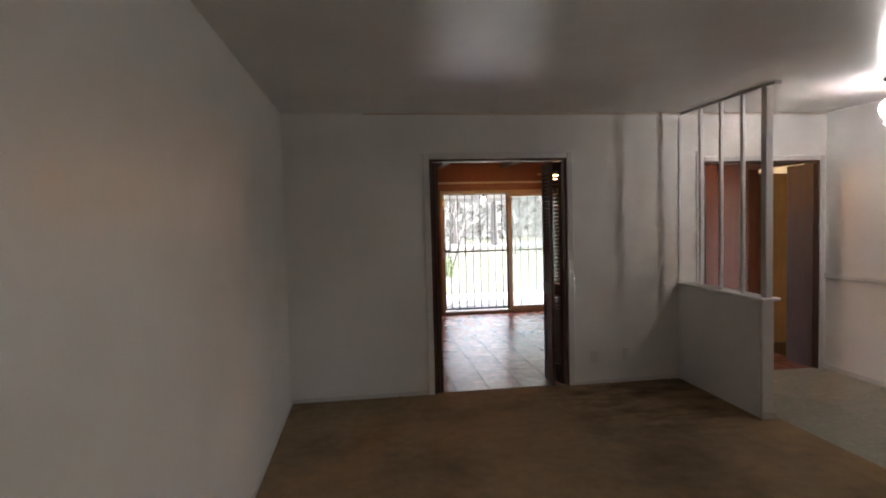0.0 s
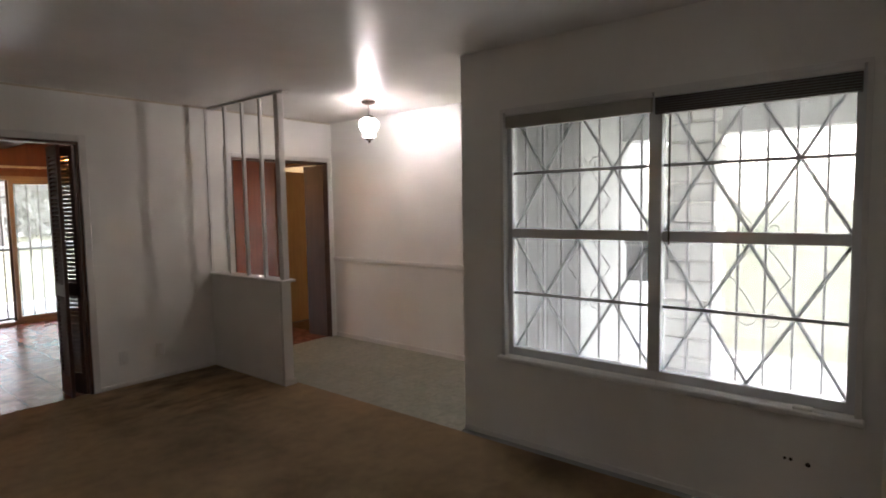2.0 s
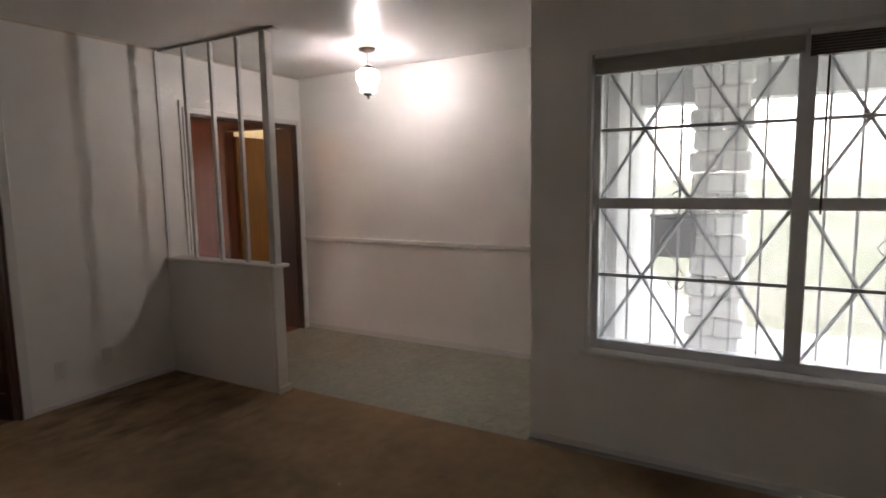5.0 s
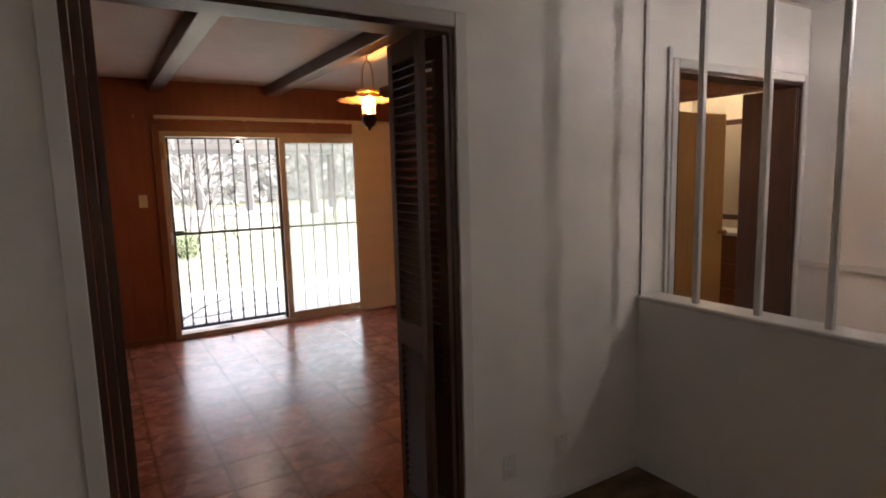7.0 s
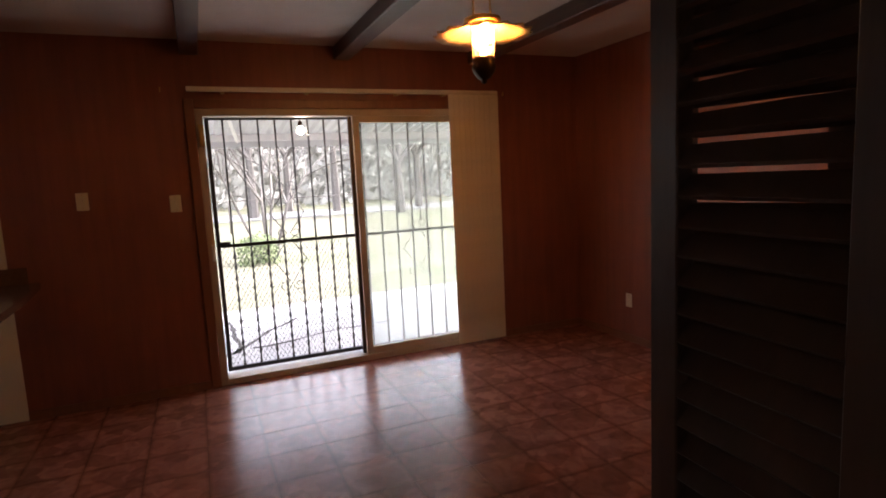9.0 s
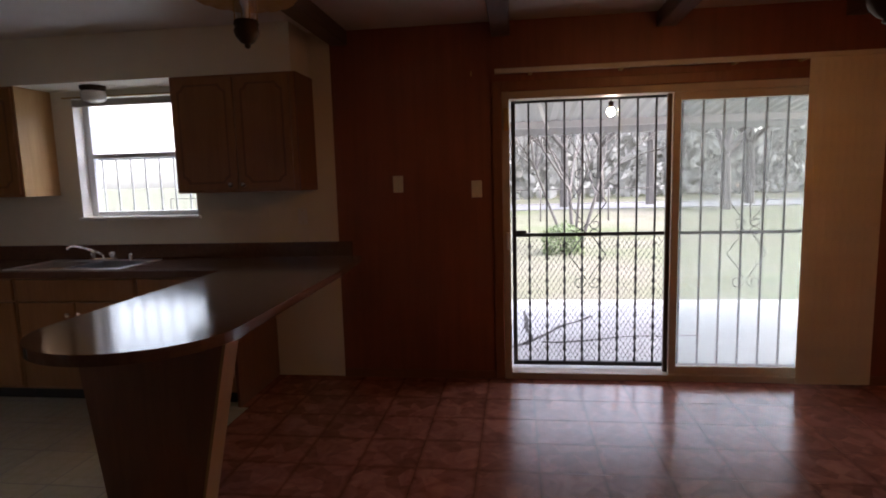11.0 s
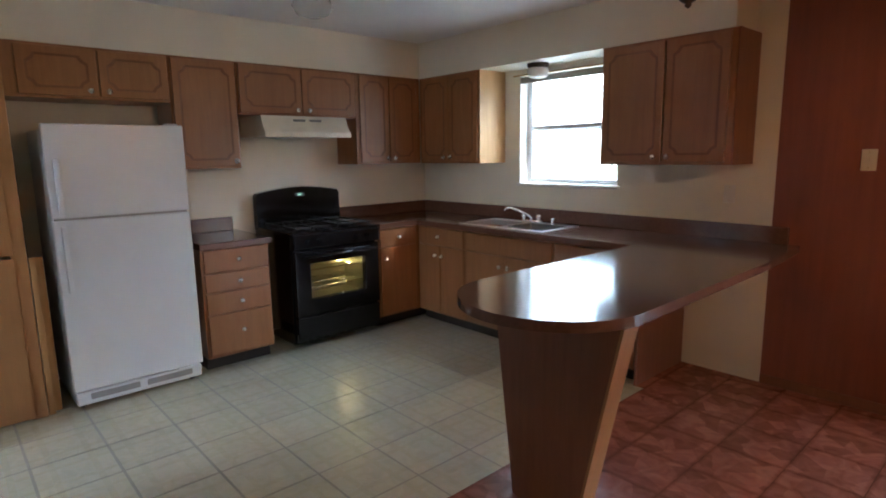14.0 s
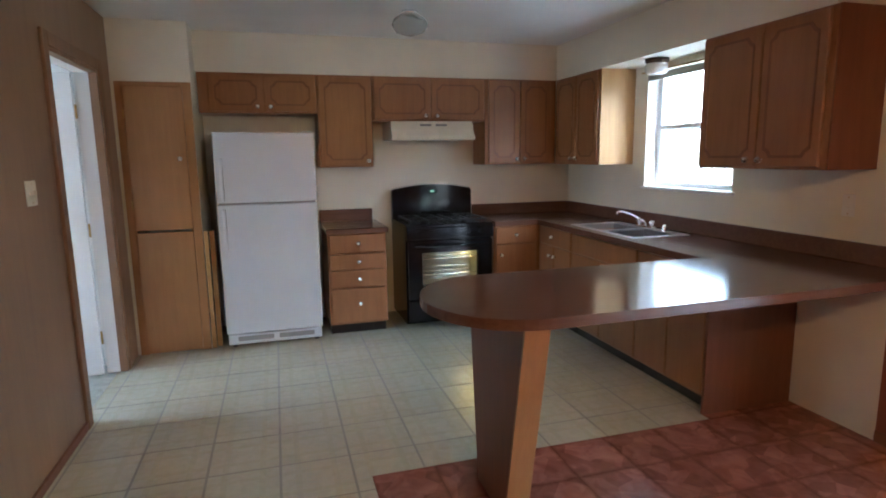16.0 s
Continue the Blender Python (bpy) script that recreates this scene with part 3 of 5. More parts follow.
# ---------- the divider with its spindles ----------
div = thing("room_divider", "white half wall with thin spindles up to the ceiling", "divider")
part("half_wall", boxes(((3.135, 3.80, 0), (3.235, 4.899, 0.885))), WALL_WHITE, div)
part("cap", boxes(((3.118, 3.742, 0.885), (3.272, 4.899, 0.908)), bevel=0.006), TRIM, div, "white wooden cap")
part("post", boxes(((3.170, 3.772, 0.908), (3.228, 3.832, HL)), ((3.138, 3.765, 0.0), (3.232, 3.801, 0.884)), bevel=0.004), TRIM, div)
part("base_block", boxes(((3.128, 3.748, 0.0), (3.245, 3.766, 0.05)), bevel=0.004), TRIM, div)
part("top_rail", boxes(((3.165, 3.69, HL - 0.02), (3.230, 4.899, HL - 0.0005)), bevel=0.003), TRIM, div)
part("wall_batten", boxes(((3.138, 4.889, 0.907), (3.163, 4.899, HL - 0.019))), TRIM, div)
for y in (4.055, 4.33, 4.62):
    part("spindle", boxes(((3.172, y - 0.014, 0.907), (3.200, y + 0.014, HL - 0.019)), bevel=0.003), TRIM, div)


# ---------- louvred folding doors ----------
def louvre_leaf(name, a, b, parent):
    """One leaf from a to b on plan, 2 m high, with slats."""
    a, b = Vector((*a, 0)), Vector((*b, 0))
    w = (b - a).length
    leaf = new(name)
    leaf.parent = parent
    ang = math.atan2(b.y - a.y, b.x - a.x)
    leaf.matrix_basis = Matrix.Translation((a.x, a.y, 0.012)) @ Matrix.Rotation(ang, 4, "Z")
    t = 0.0125
    part("stile", boxes(((0, -t, 0), (0.045, t, 2.03)), ((w - 0.045, -t, 0), (w, t, 2.03)), bevel=0.002), DARKWOOD, leaf)
    part("rail", boxes(((0.045, -t, 0), (w - 0.045, t, 0.17)), ((0.045, -t, 0.82), (w - 0.045, t, 0.92)), ((0.045, -t, 1.95), (w - 0.045, t, 2.03))), DARKWOOD, leaf)
    me = None
    for z0, z1 in ((0.17, 0.82), (0.92, 1.95)):
        n = int((z1 - z0) / 0.034)
        for i in range(n):
            z = z0 + (i + 0.5) * (z1 - z0) / n
            if me is None:
                bm = bmesh.new()
                add_box(bm, (0.045, -0.003, -0.0155), (w - 0.045, 0.003, 0.0155))
                me = mesh_of("slat", bm, DARKWOOD)
            s = new("slat", me)
            s.parent = leaf
            s.matrix_basis = Matrix.Translation((0, 0, z)) @ Matrix.Rotation(radians(42), 4, "X")
    return leaf


right_fold = thing("folding_door", "dark brown louvred folding door, folded open at the jamb", "door", "louvred doors of the doorway")
louvre_leaf("leaf", (1.905, 4.870), (1.920, 5.155), right_fold)
louvre_leaf("leaf", (2.018, 4.895), (1.935, 5.17), right_fold)
left_fold = thing("folding_door", "dark brown louvred folding door, folded open at the jamb", "door", "louvred doors of the doorway")
louvre_leaf("leaf", (0.879, 4.895), (0.883, 5.075), left_fold)
louvre_leaf("leaf", (0.851, 4.895), (0.855, 5.075), left_fold)


# ---------- scroll work and bars ----------
def spiral(c, r, turns, flip, plane, start=0.0, n=16):
    out = []
    for i in range(n + 1):
        s = i / n
        a = start + flip * s * turns * 2 * math.pi
        rr = r * (1 - 0.72 * s)
        u, v = rr * math.cos(a), rr * math.sin(a)
        out.append(Vector(c) + (Vector((u, 0, v)) if plane == "xz" else Vector((0, u, v))))
    return out


def scroll_motif(name, c, h, w, plane, mat, parent, r=0.005):
    """A lozenge of bent bar with pairs of curls at its middle and ends."""
    bm = bmesh.new()
    ax = Vector((1, 0, 0)) if plane == "xz" else Vector((0, 1, 0))
    c = Vector(c)
    up = Vector((0, 0, 1))
    for s in (-1, 1):
        for v in (-1, 1):
            # a bent bar from the end curl out to the widest point and back to the middle curl
            pts = [c + ax * (s * 0.012) + up * (v * h * 0.46), c + ax * (s * w * 0.45) + up * (v * h * 0.36), c + ax * (s * w) + up * (v * h * 0.24), c + ax * (s * w * 0.55) + up * (v * h * 0.13), c + ax * (s * 0.012) + up * (v * h * 0.035)]
            add_path(bm, pts, r, 5)
            end = c + ax * (s * w * 0.42) + up * (v * h * 0.49)
            add_path(bm, spiral(end, w * 0.36, 1.15, -s * v, plane, math.pi if s > 0 else 0), r, 5)
            mid = c + ax * (s * w * 0.40) + up * (v * h * 0.045)
            add_path(bm, spiral(mid, w * 0.30, 1.0, s * v, plane, math.pi if s > 0 else 0), r, 5)
    return part(name, bm, mat, parent)


# ---------- the front window ----------
win = tagged(new("window_1"), "aluminium front window with crossed diagonal glazing bars", "window", kind="structure")
WX, Y0, Y1, Z0, Z1 = 3.395, -0.145, 1.655, 0.56, 2.075
part("window_frame", boxes(((WX - 0.03, Y0, Z0), (WX + 0.03, Y0 + 0.035, Z1)), ((WX - 0.03, Y1 - 0.035, Z0), (WX + 0.03, Y1, Z1)), ((WX - 0.03, Y0 + 0.035, Z1 - 0.03), (WX + 0.03, Y1 - 0.035, Z1)), ((WX - 0.03, Y0 + 0.035, Z0), (WX + 0.03, Y1 - 0.035, Z0 + 0.05)), ((WX - 0.045, 0.70, Z0 + 0.05), (WX + 0.03, 0.768, Z1 - 0.03)), bevel=0.003), ALU, win)
part("window_sill", boxes(((3.285, Y0 - 0.04, Z0 - 0.03), (3.37, Y1 + 0.04, Z0 - 0.001)), bevel=0.006), TRIM, win, "white painted sill")
part("window_casing", boxes(((3.318, Y0 - 0.022, Z0), (3.334, Y0, Z1)), ((3.318, Y1, Z0), (3.334, Y1 + 0.022, Z1)), ((3.318, Y0 - 0.022, Z1), (3.334, Y1 + 0.022, Z1 + 0.02))), TRIM, win, "white painted casing")
for ya, yb in ((Y0 + 0.035, 0.70), (0.768, Y1 - 0.035)):
    part("sash_rail", boxes(((WX - 0.03, ya, 1.305), (WX + 0.02, yb, 1.36)), bevel=0.003), ALU, win)
    for za, zb in ((0.61, 1.305), (1.36, 2.045)):
        zm = (za + zb) / 2
        part("muntin", boxes(((WX - 0.016, ya, zm - 0.008), (WX - 0.007, yb, zm + 0.008))), GREYIRON, win)
        bm = bmesh.new()
        for k in range(2):
            u, v = ya + (yb - ya) * k / 2, ya + (yb - ya) * (k + 1) / 2
            for s in ((u, v), (v, u)):
                p, q = Vector((WX + 0.012, s[0], za)), Vector((WX + 0.012, s[1], zb))
                add_tube(bm, p, q, 0.0085, n=4)
        part("diagonal_bar", bm, ALU, win)
        pane = part("pane", boxes(((WX - 0.006, ya, za), (WX - 0.003, yb, zb))), DIMDUSTY, win)
        pane.visible_shadow = False


def raised_blind(y0, y1, top, drop, mat, label):
    b = thing("window_blind", label, "blind", "blinds of the front window")
    part("head_rail", boxes(((3.325, y0, top - 0.03), (3.36, y1, top)), bevel=0.002), TRIM, b, "white head rail")
    n = 7
    for i in range(n):
        z = top - 0.034 - (i + 0.5) * drop / n
        part("slat", boxes(((3.322, y0 + 0.005, z - drop / n * 0.36), (3.362, y1 - 0.005, z + drop / n * 0.36))), mat, b)
    return b


raised_blind(0.745, 1.645, 2.085, 0.075, TAUPEBLIND, "raised taupe blind stacked at the window head")
dark_blind = raised_blind(-0.135, 0.735, 2.08, 0.085, DARKBLIND, "raised dark wooden blind stacked at the window head")
part("wand", tubes(((3.345, 0.66, 1.96), (3.345, 0.66, 1.29), 0.005)), BRONZE, dark_blind)

grille = thing("window_bars", "grey iron window bars with scroll work outside the front window", "window bars")
GX = 3.56
for i in range(15):
    y = Y0 + 0.02 + i * (Y1 - Y0 - 0.04) / 14
    part("bar", boxes(((GX - 0.006, y - 0.006, 0.5), (GX + 0.006, y + 0.006, 2.12))), GREYIRON, grille)
for z in (0.50, 2.10):
    part("rail", boxes(((GX - 0.008, Y0 - 0.02, z), (GX + 0.008, Y1 + 0.02, z + 0.025))), GREYIRON, grille)
for y in (Y0, Y1):
    for z in (0.49, 2.115):
        part("bracket", boxes(((3.455, y - 0.01, z), (GX, y + 0.01, z + 0.02))), GREYIRON, grille)
for y in (0.28, 1.21):
    scroll_motif("scroll", (GX + 0.012, y, 1.33), 0.85, 0.14, "yz", GREYIRON, grille, 0.0032)
clip = thing("curtain_clip", "small clear plastic clip lying on the window sill", "clip")
part("clip_body", boxes(((3.295, 0.005, 0.559), (3.335, 0.085, 0.575)), ((3.30, -0.045, 0.559), (3.325, 0.005, 0.567)), bevel=0.004), WHITEPLASTIC, clip)


# ---------- wall plates ----------
def wall_plate(c, normal, kind, mat, label, half=0.036):
    """A plate on a wall: normal is +-x or +-y."""
    p = thing("light_switch" if kind != "outlet" else "wall_outlet", label, "switch" if kind != "outlet" else "outlet")
    ax, s = normal
    m = pose(*c, 0, 0, {("y", 1): 180, ("y", -1): 0, ("x", -1): -90, ("x", 1): 90}[(ax, s)])
    p.matrix_basis = m
    part("plate", boxes(((-half, -0.006, -0.058), (half, 0.0, 0.058)), bevel=0.003), mat, p)
    if kind == "outlet":
        for z in (-0.022, 0.022):
            part("socket", boxes(((-0.015, -0.009, z - 0.013), (0.015, -0.005, z + 0.013)), bevel=0.002), mat, p)
    else:
        for u in ((0,) if half < 0.05 else (-0.023, 0.023)):
            part("toggle", boxes(((u - 0.005, -0.018, -0.010), (u + 0.005, -0.005, 0.012)), bevel=0.002), mat, p)
    for z in (-0.042, 0.042):
        part("screw", tubes(((0, -0.008, z), (0, -0.005, z), 0.003)), BRASS, p)
    return p


wall_plate((0.711, 8.98, 1.402), ("y", -1), "switch", IVORY, "ivory light switch on the panelled wall")
wall_plate((1.262, 8.98, 1.355), ("y", -1), "switch", IVORY, "ivory light switch beside the patio door")
wall_plate((-0.80, 5.02, 1.33), ("y", 1), "switch", IVORY, "ivory double light switch on the panelled wall", 0.058)
wall_plate((2.612, 4.90, 0.262), ("y", -1), "outlet", TRIM, "painted white outlet low on the wall")
wall_plate((2.304, 4.90, 0.250), ("y", -1), "outlet", TRIM, "painted white outlet low on the wall")
# thin near-black discs on the wall; their colour is the shade inside screw holes
for hy, hz, hr in ((0.112, 0.310, 0.007), (0.088, 0.310, 0.008), (0.020, 0.300, 0.011), (-0.110, 0.178, 0.009)):
    hole = thing("wall_hole", "small dark disc painted as the shade inside a screw hole in the white wall", "hole", "holes under the window")
    part("hole_shade_disc", tubes(((3.331, hy, hz), (3.3285, hy, hz), hr), n=10), KICK, hole)
wall_plate((0.0, 8.98, 1.19), ("y", -1), "outlet", WHITEPLASTIC, "white outlet above the backsplash")
wall_plate((4.64, 8.3, 0.35), ("x", -1), "outlet", IVORY, "ivory outlet on the panelled wall")


# ---------- lamps ----------
hall_lamp = thing("pendant_lamp", "milk-glass pendant lamp on a short bronze chain, lit", "lamp")
C = (4.015, 3.575, 0)
bm = bmesh.new()
add_lathe(bm, [(0, HL), (0.065, HL), (0.06, HL - 0.015), (0.03, HL - 0.028), (0.0, HL - 0.03)], C)
part("canopy", bm, BRONZE, hall_lamp, "bronze ceiling canopy")
bm = bmesh.new()
for i in range(6):
    z = HL - 0.035 - i * 0.017
    for k in range(8):
        a, b2 = k * math.pi / 4, (k + 1) * math.pi / 4
        d = Vector((1, 0, 0)) if i % 2 else Vector((0, 1, 0))
        add_tube(bm, Vector((C[0], C[1], z)) + d * 0.008 * math.cos(a) + Vector((0, 0, 0.012 * math.sin(a))), Vector((C[0], C[1], z)) + d * 0.008 * math.cos(b2) + Vector((0, 0, 0.012 * math.sin(b2))), 0.002, n=4)
part("chain", bm, BRONZE, hall_lamp)
bm = bmesh.new()
add_lathe(bm, [(0.0, 2.355), (0.02, 2.35), (0.05, 2.335), (0.056, 2.322), (0.0, 2.32)], C)
part("cap", bm, BRONZE, hall_lamp, "bronze cap")
bm = bmesh.new()
add_lathe(bm, [(0.05, 2.325), (0.083, 2.30), (0.092, 2.265), (0.082, 2.225), (0.056, 2.19), (0.058, 2.17), (0.066, 2.155), (0.05, 2.143), (0.0, 2.14)], C)
globe = part("globe", bm, GLOBE, hall_lamp, "lit milk-glass globe")
bm = bmesh.new()
add_lathe(bm, [(0.012, 2.318), (0.014, 2.295), (0.028, 2.27), (0.028, 2.25), (0.0, 2.225)], C, 16)
part("bulb", bm, LAMPBULB, hall_lamp)
bm = bmesh.new()
add_lathe(bm, [(0.0, 2.145), (0.045, 2.142), (0.03, 2.125), (0.01, 2.118), (0.012, 2.105), (0.0, 2.095)], C)
part("finial", bm, BRONZE, hall_lamp)


def oil_lamp(x, y, lit):
    lamp = thing("oil_lamp_pendant", "brass oil-lamp style pendant with scalloped shade, " + ("lit" if lit else "unlit"), "lamp", "oil-lamp pendants")
    c = (x, y, 0)
    top = HD - 0.10 if abs(x - 0.33) < 0.1 or abs(x - 2.50) < 0.1 else HD
    bm = bmesh.new()
    add_lathe(bm, [(0, top), (0.06, top), (0.055, top - 0.012), (0.02, top - 0.025), (0, top - 0.026)], c)
    part("canopy", bm, BRASS, lamp)
    bm = bmesh.new()
    hz = 2.185
    pts = [Vector((x + 0.045 * math.cos(a), y, hz + 0.0 + (top - 0.07 - hz) * math.sin(a) ** 0.7)) for a in [math.pi * k / 14 for k in range(15)]]
    add_path(bm, pts, 0.005, 6)
    add_tube(bm, (x, y, top - 0.07), (x, y, top - 0.02), 0.005)
    part("hanger", bm, BRASS, lamp)
    bm = bmesh.new()
    n = 48
    prof = [(0.064, 2.155), (0.12, 2.128), (0.18, 2.110), (0.225, 2.10)]
    rings = []
    for k, (r, z) in enumerate(prof):
        ring = []
        for i in range(n):
            wob = (0.010 * math.cos(i * 2 * math.pi * 16 / n)) * (k / 3) ** 2
            ring.append(bm.verts.new((x + (r + wob) * math.cos(2 * math.pi * i / n), y + (r + wob) * math.sin(2 * math.pi * i / n), z + wob * 0.7)))
        rings.append(ring)
    for a, b2 in zip(rings, rings[1:]):
        for i in range(n):
            bm.faces.new((a[i], a[(i + 1) % n], b2[(i + 1) % n], b2[i])).smooth = True
    sh = part("shade", bm, SHADE, lamp, "scalloped amber shade")
    md = sh.modifiers.new("thick", "SOLIDIFY")
    md.thickness = 0.003
    bm = bmesh.new()
    add_lathe(bm, [(0.062, 2.182), (0.085, 2.175), (0.088, 2.16), (0.064, 2.157)], c)
    part("crown", bm, BRASS, lamp)
    bm = bmesh.new()
    add_lathe(bm, [(0.038, 2.15), (0.05, 2.10), (0.052, 2.06), (0.038, 2.02), (0.034, 1.995)], c)
    ch = part("chimney", bm, CLEARGLASS, lamp, "clear glass chimney")
    ch.visible_shadow = False
    bm = bmesh.new()
    add_lathe(bm, [(0.0, 2.148), (0.018, 2.14), (0.028, 2.112), (0.022, 2.075), (0.012, 2.05), (0.012, 2.0)], c, 16)
    part("bulb", bm, BULB if lit else FROST, lamp)
    bm = bmesh.new()
    for k in range(4):
        a = math.pi / 4 + k * math.pi / 2
        add_tube(bm, (x + 0.057 * math.cos(a), y + 0.057 * math.sin(a), 2.16), (x + 0.05 * math.cos(a), y + 0.05 * math.sin(a), 1.99), 0.003, n=6)
    part("cage", bm, BRASS, lamp)
    bm = bmesh.new()
    add_lathe(bm, [(0.0, 2.0), (0.052, 2.0), (0.056, 1.985), (0.05, 1.97), (0.058, 1.955), (0.05, 1.93), (0.03, 1.905), (0.012, 1.895), (0.014, 1.885), (0.0, 1.875)], c)
    part("font", bm, BRONZE, lamp, "dark bronze oil font")
    return lamp


oil_lamp(2.70, 7.07, True)
second = oil_lamp(0.33, 7.58, False)
second.location.z = 0.165


def flush_light(c, label):
    f = thing("ceiling_light", label, "lamp")
    bm = bmesh.new()
    add_lathe(bm, [(0.0, c[2]), (0.085, c[2]), (0.085, c[2] - 0.02), (0.07, c[2] - 0.035), (0.0, c[2] - 0.036)], c[:2] + (0,))
    part("base", bm, BRONZE, f, "dark metal base")
    bm = bmesh.new()
    add_lathe(bm, [(0.072, c[2] - 0.035), (0.082, c[2] - 0.05), (0.08, c[2] - 0.09), (0.06, c[2] - 0.108), (0.0, c[2] - 0.112)], c[:2] + (0,))
    part("globe", bm, FROST, f, "ribbed frosted glass")
    return f


flush_light((-1.43, 8.82, 2.15), "small frosted ceiling light above the kitchen window, off")
ceil = thing("ceiling_light", "round clear glass kitchen ceiling light, off", "lamp")
bm = bmesh.new()
add_lathe(bm, [(0.0, HD), (0.06, HD), (0.058, HD - 0.02), (0.0, HD - 0.022)], (-1.765, 7.06, 0))
part("base", bm, CHROME, ceil, "chrome base")
bm = bmesh.new()
add_lathe(bm, [(0.06, HD - 0.02), (0.11, HD - 0.05), (0.125, HD - 0.09), (0.10, HD - 0.135), (0.04, HD - 0.158), (0.0, HD - 0.16)], (-1.765, 7.06, 0))
part("globe", bm, MOULDED, ceil, "clear moulded glass bowl")
vent = thing("ceiling_vent", "white ceiling air vent with open slats", "vent")
part("frame", boxes(((-1.33, 7.33, HD - 0.012), (-0.99, 7.37, HD)), ((-1.33, 7.51, HD - 0.012), (-0.99, 7.55, HD)), ((-1.33, 7.37, HD - 0.012), (-1.29, 7.51, HD)), ((-1.03, 7.37, HD - 0.012), (-0.99, 7.51, HD)), bevel=0.003), WHITEPLASTIC, vent)
part("backing", boxes(((-1.29, 7.37, HD - 0.004), (-1.03, 7.51, HD - 0.0005))), KICK, vent)
for i in range(6):
    s = part("slat", boxes(((-1.29, -0.010, -0.001), (-1.03, 0.010, 0.001))), WHITEPLASTIC, vent)
    s.matrix_basis = Matrix.Translation((0, 7.382 + i * 0.0235, HD - 0.012)) @ Matrix.Rotation(radians(40), 4, "X")

hl = thing("hall_light", "lit hall ceiling light", "lamp")
bm = bmesh.new()
add_lathe(bm, [(0, HL), (0.1, HL), (0.12, HL - 0.05), (0.09, HL - 0.1), (0, HL - 0.12)], (5.9, 6.3, 0))
part("globe", bm, HALLBULB, hl)
hall_door = thing("hall_door", "light wooden slab door standing open in the hall", "door")
hall_door.matrix_basis = pose(4.765, 5.99, 0.01, 0, 0, 2)
part("slab", boxes(((0, -0.035, 0), (0.79, 0, 1.97)), bevel=0.003), CABEDGE, hall_door)
bm = bmesh.new()
add_tube(bm, (0.73, -0.075, 0.96), (0.73, -0.03, 0.96), 0.012)
bmesh.ops.create_icosphere(bm, subdivisions=2, radius=0.027, matrix=Matrix.Translation((0.73, -0.085, 0.96)))
part("knob", bm, BRASS, hall_door)
side_fold = thing("folding_door", "dark brown flat folding door, folded open at the jamb", "door", "folding doors of the doorway")
for (xa, ya), (xb, yb), mat in (((4.535, 4.90), (4.512, 5.22), DARKWOOD), ((4.56, 4.90), (4.54, 5.20), DARKWOOD)):
    leaf = part("leaf", boxes(((0, -0.009, 0), (math.hypot(xb - xa, yb - ya), 0.009, 1.98)), bevel=0.002), mat, side_fold)
    leaf.matrix_basis = pose(xa, ya, 0.012, 0, 0, math.degrees(math.atan2(yb - ya, xb - xa)))

# washstand at the end of the hall
vanity = thing("washstand", "dark red-brown washstand with drawers and a pale top", "washstand")
part("body", boxes(((6.02, 6.06, 0.0), (6.395, 6.87, 0.88)), bevel=0.004), REDTRIM, vanity)
part("top", boxes(((5.99, 6.04, 0.88), (6.398, 6.89, 0.915)), bevel=0.006), WHITEPLASTIC, vanity, "pale top")
for z in (0.14, 0.39, 0.64):
    d = part("drawer", boxes(((6.004, 6.09, z), (6.021, 6.46, z + 0.22)), bevel=0.003), REDTRIM, vanity)
    bm = bmesh.new()
    bmesh.ops.create_icosphere(bm, subdivisions=2, radius=0.016, matrix=Matrix.Translation((5.995, 6.275, z + 0.11)))
    part("knob", bm, CHROME, d)
mirror = thing("wall_mirror", "dark framed mirror above the washstand", "mirror")
part("mirror_frame", boxes(((6.37, 6.08, 1.0), (6.398, 6.85, 1.05)), ((6.37, 6.08, 1.95), (6.398, 6.85, 2.0)), ((6.37, 6.08, 1.05), (6.398, 6.13, 1.95)), ((6.37, 6.80, 1.05), (6.398, 6.85, 1.95))), DARKWOOD, mirror)
part("mirror_glass", boxes(((6.385, 6.13, 1.05), (6.396, 6.80, 1.95))), MIRROR, mirror)

# ---------- the patio door ----------
slider = tagged(new("door_1"), "sliding glass patio door in a beige frame, one half slid open", "door", kind="structure")
A, B, T = 1.44, 3.73, 2.0
FY = 9.0
part("door_frame", boxes(((A, FY - 0.02, 0), (A + 0.05, FY + 0.10, T)), ((B - 0.05, FY - 0.02, 0), (B, FY + 0.10, T)), ((A + 0.05, FY - 0.02, T - 0.05), (B - 0.05, FY + 0.10, T)), ((A + 0.05, FY - 0.02, 0), (B - 0.05, FY + 0.10, 0.045)), bevel=0.004), SLIDERFRAME, slider)


def glass_leaf(x0, x1, y, mat, frame_mat, name):
    leaf = new(name)
    leaf.parent = slider
    part("leaf_frame", boxes(((x0, y - 0.015, 0.045), (x0 + 0.05, y + 0.015, 1.95)), ((x1 - 0.05, y - 0.015, 0.045), (x1, y + 0.015, 1.95)), ((x0 + 0.05, y - 0.015, 0.045), (x1 - 0.05, y + 0.015, 0.10)), ((x0 + 0.05, y - 0.015, 1.90), (x1 - 0.05, y + 0.015, 1.95)), bevel=0.002), frame_mat, leaf)
    g = part("pane", boxes(((x0 + 0.05, y - 0.002, 0.10), (x1 - 0.05, y + 0.002, 1.90))), mat, leaf)
    g.visible_shadow = False


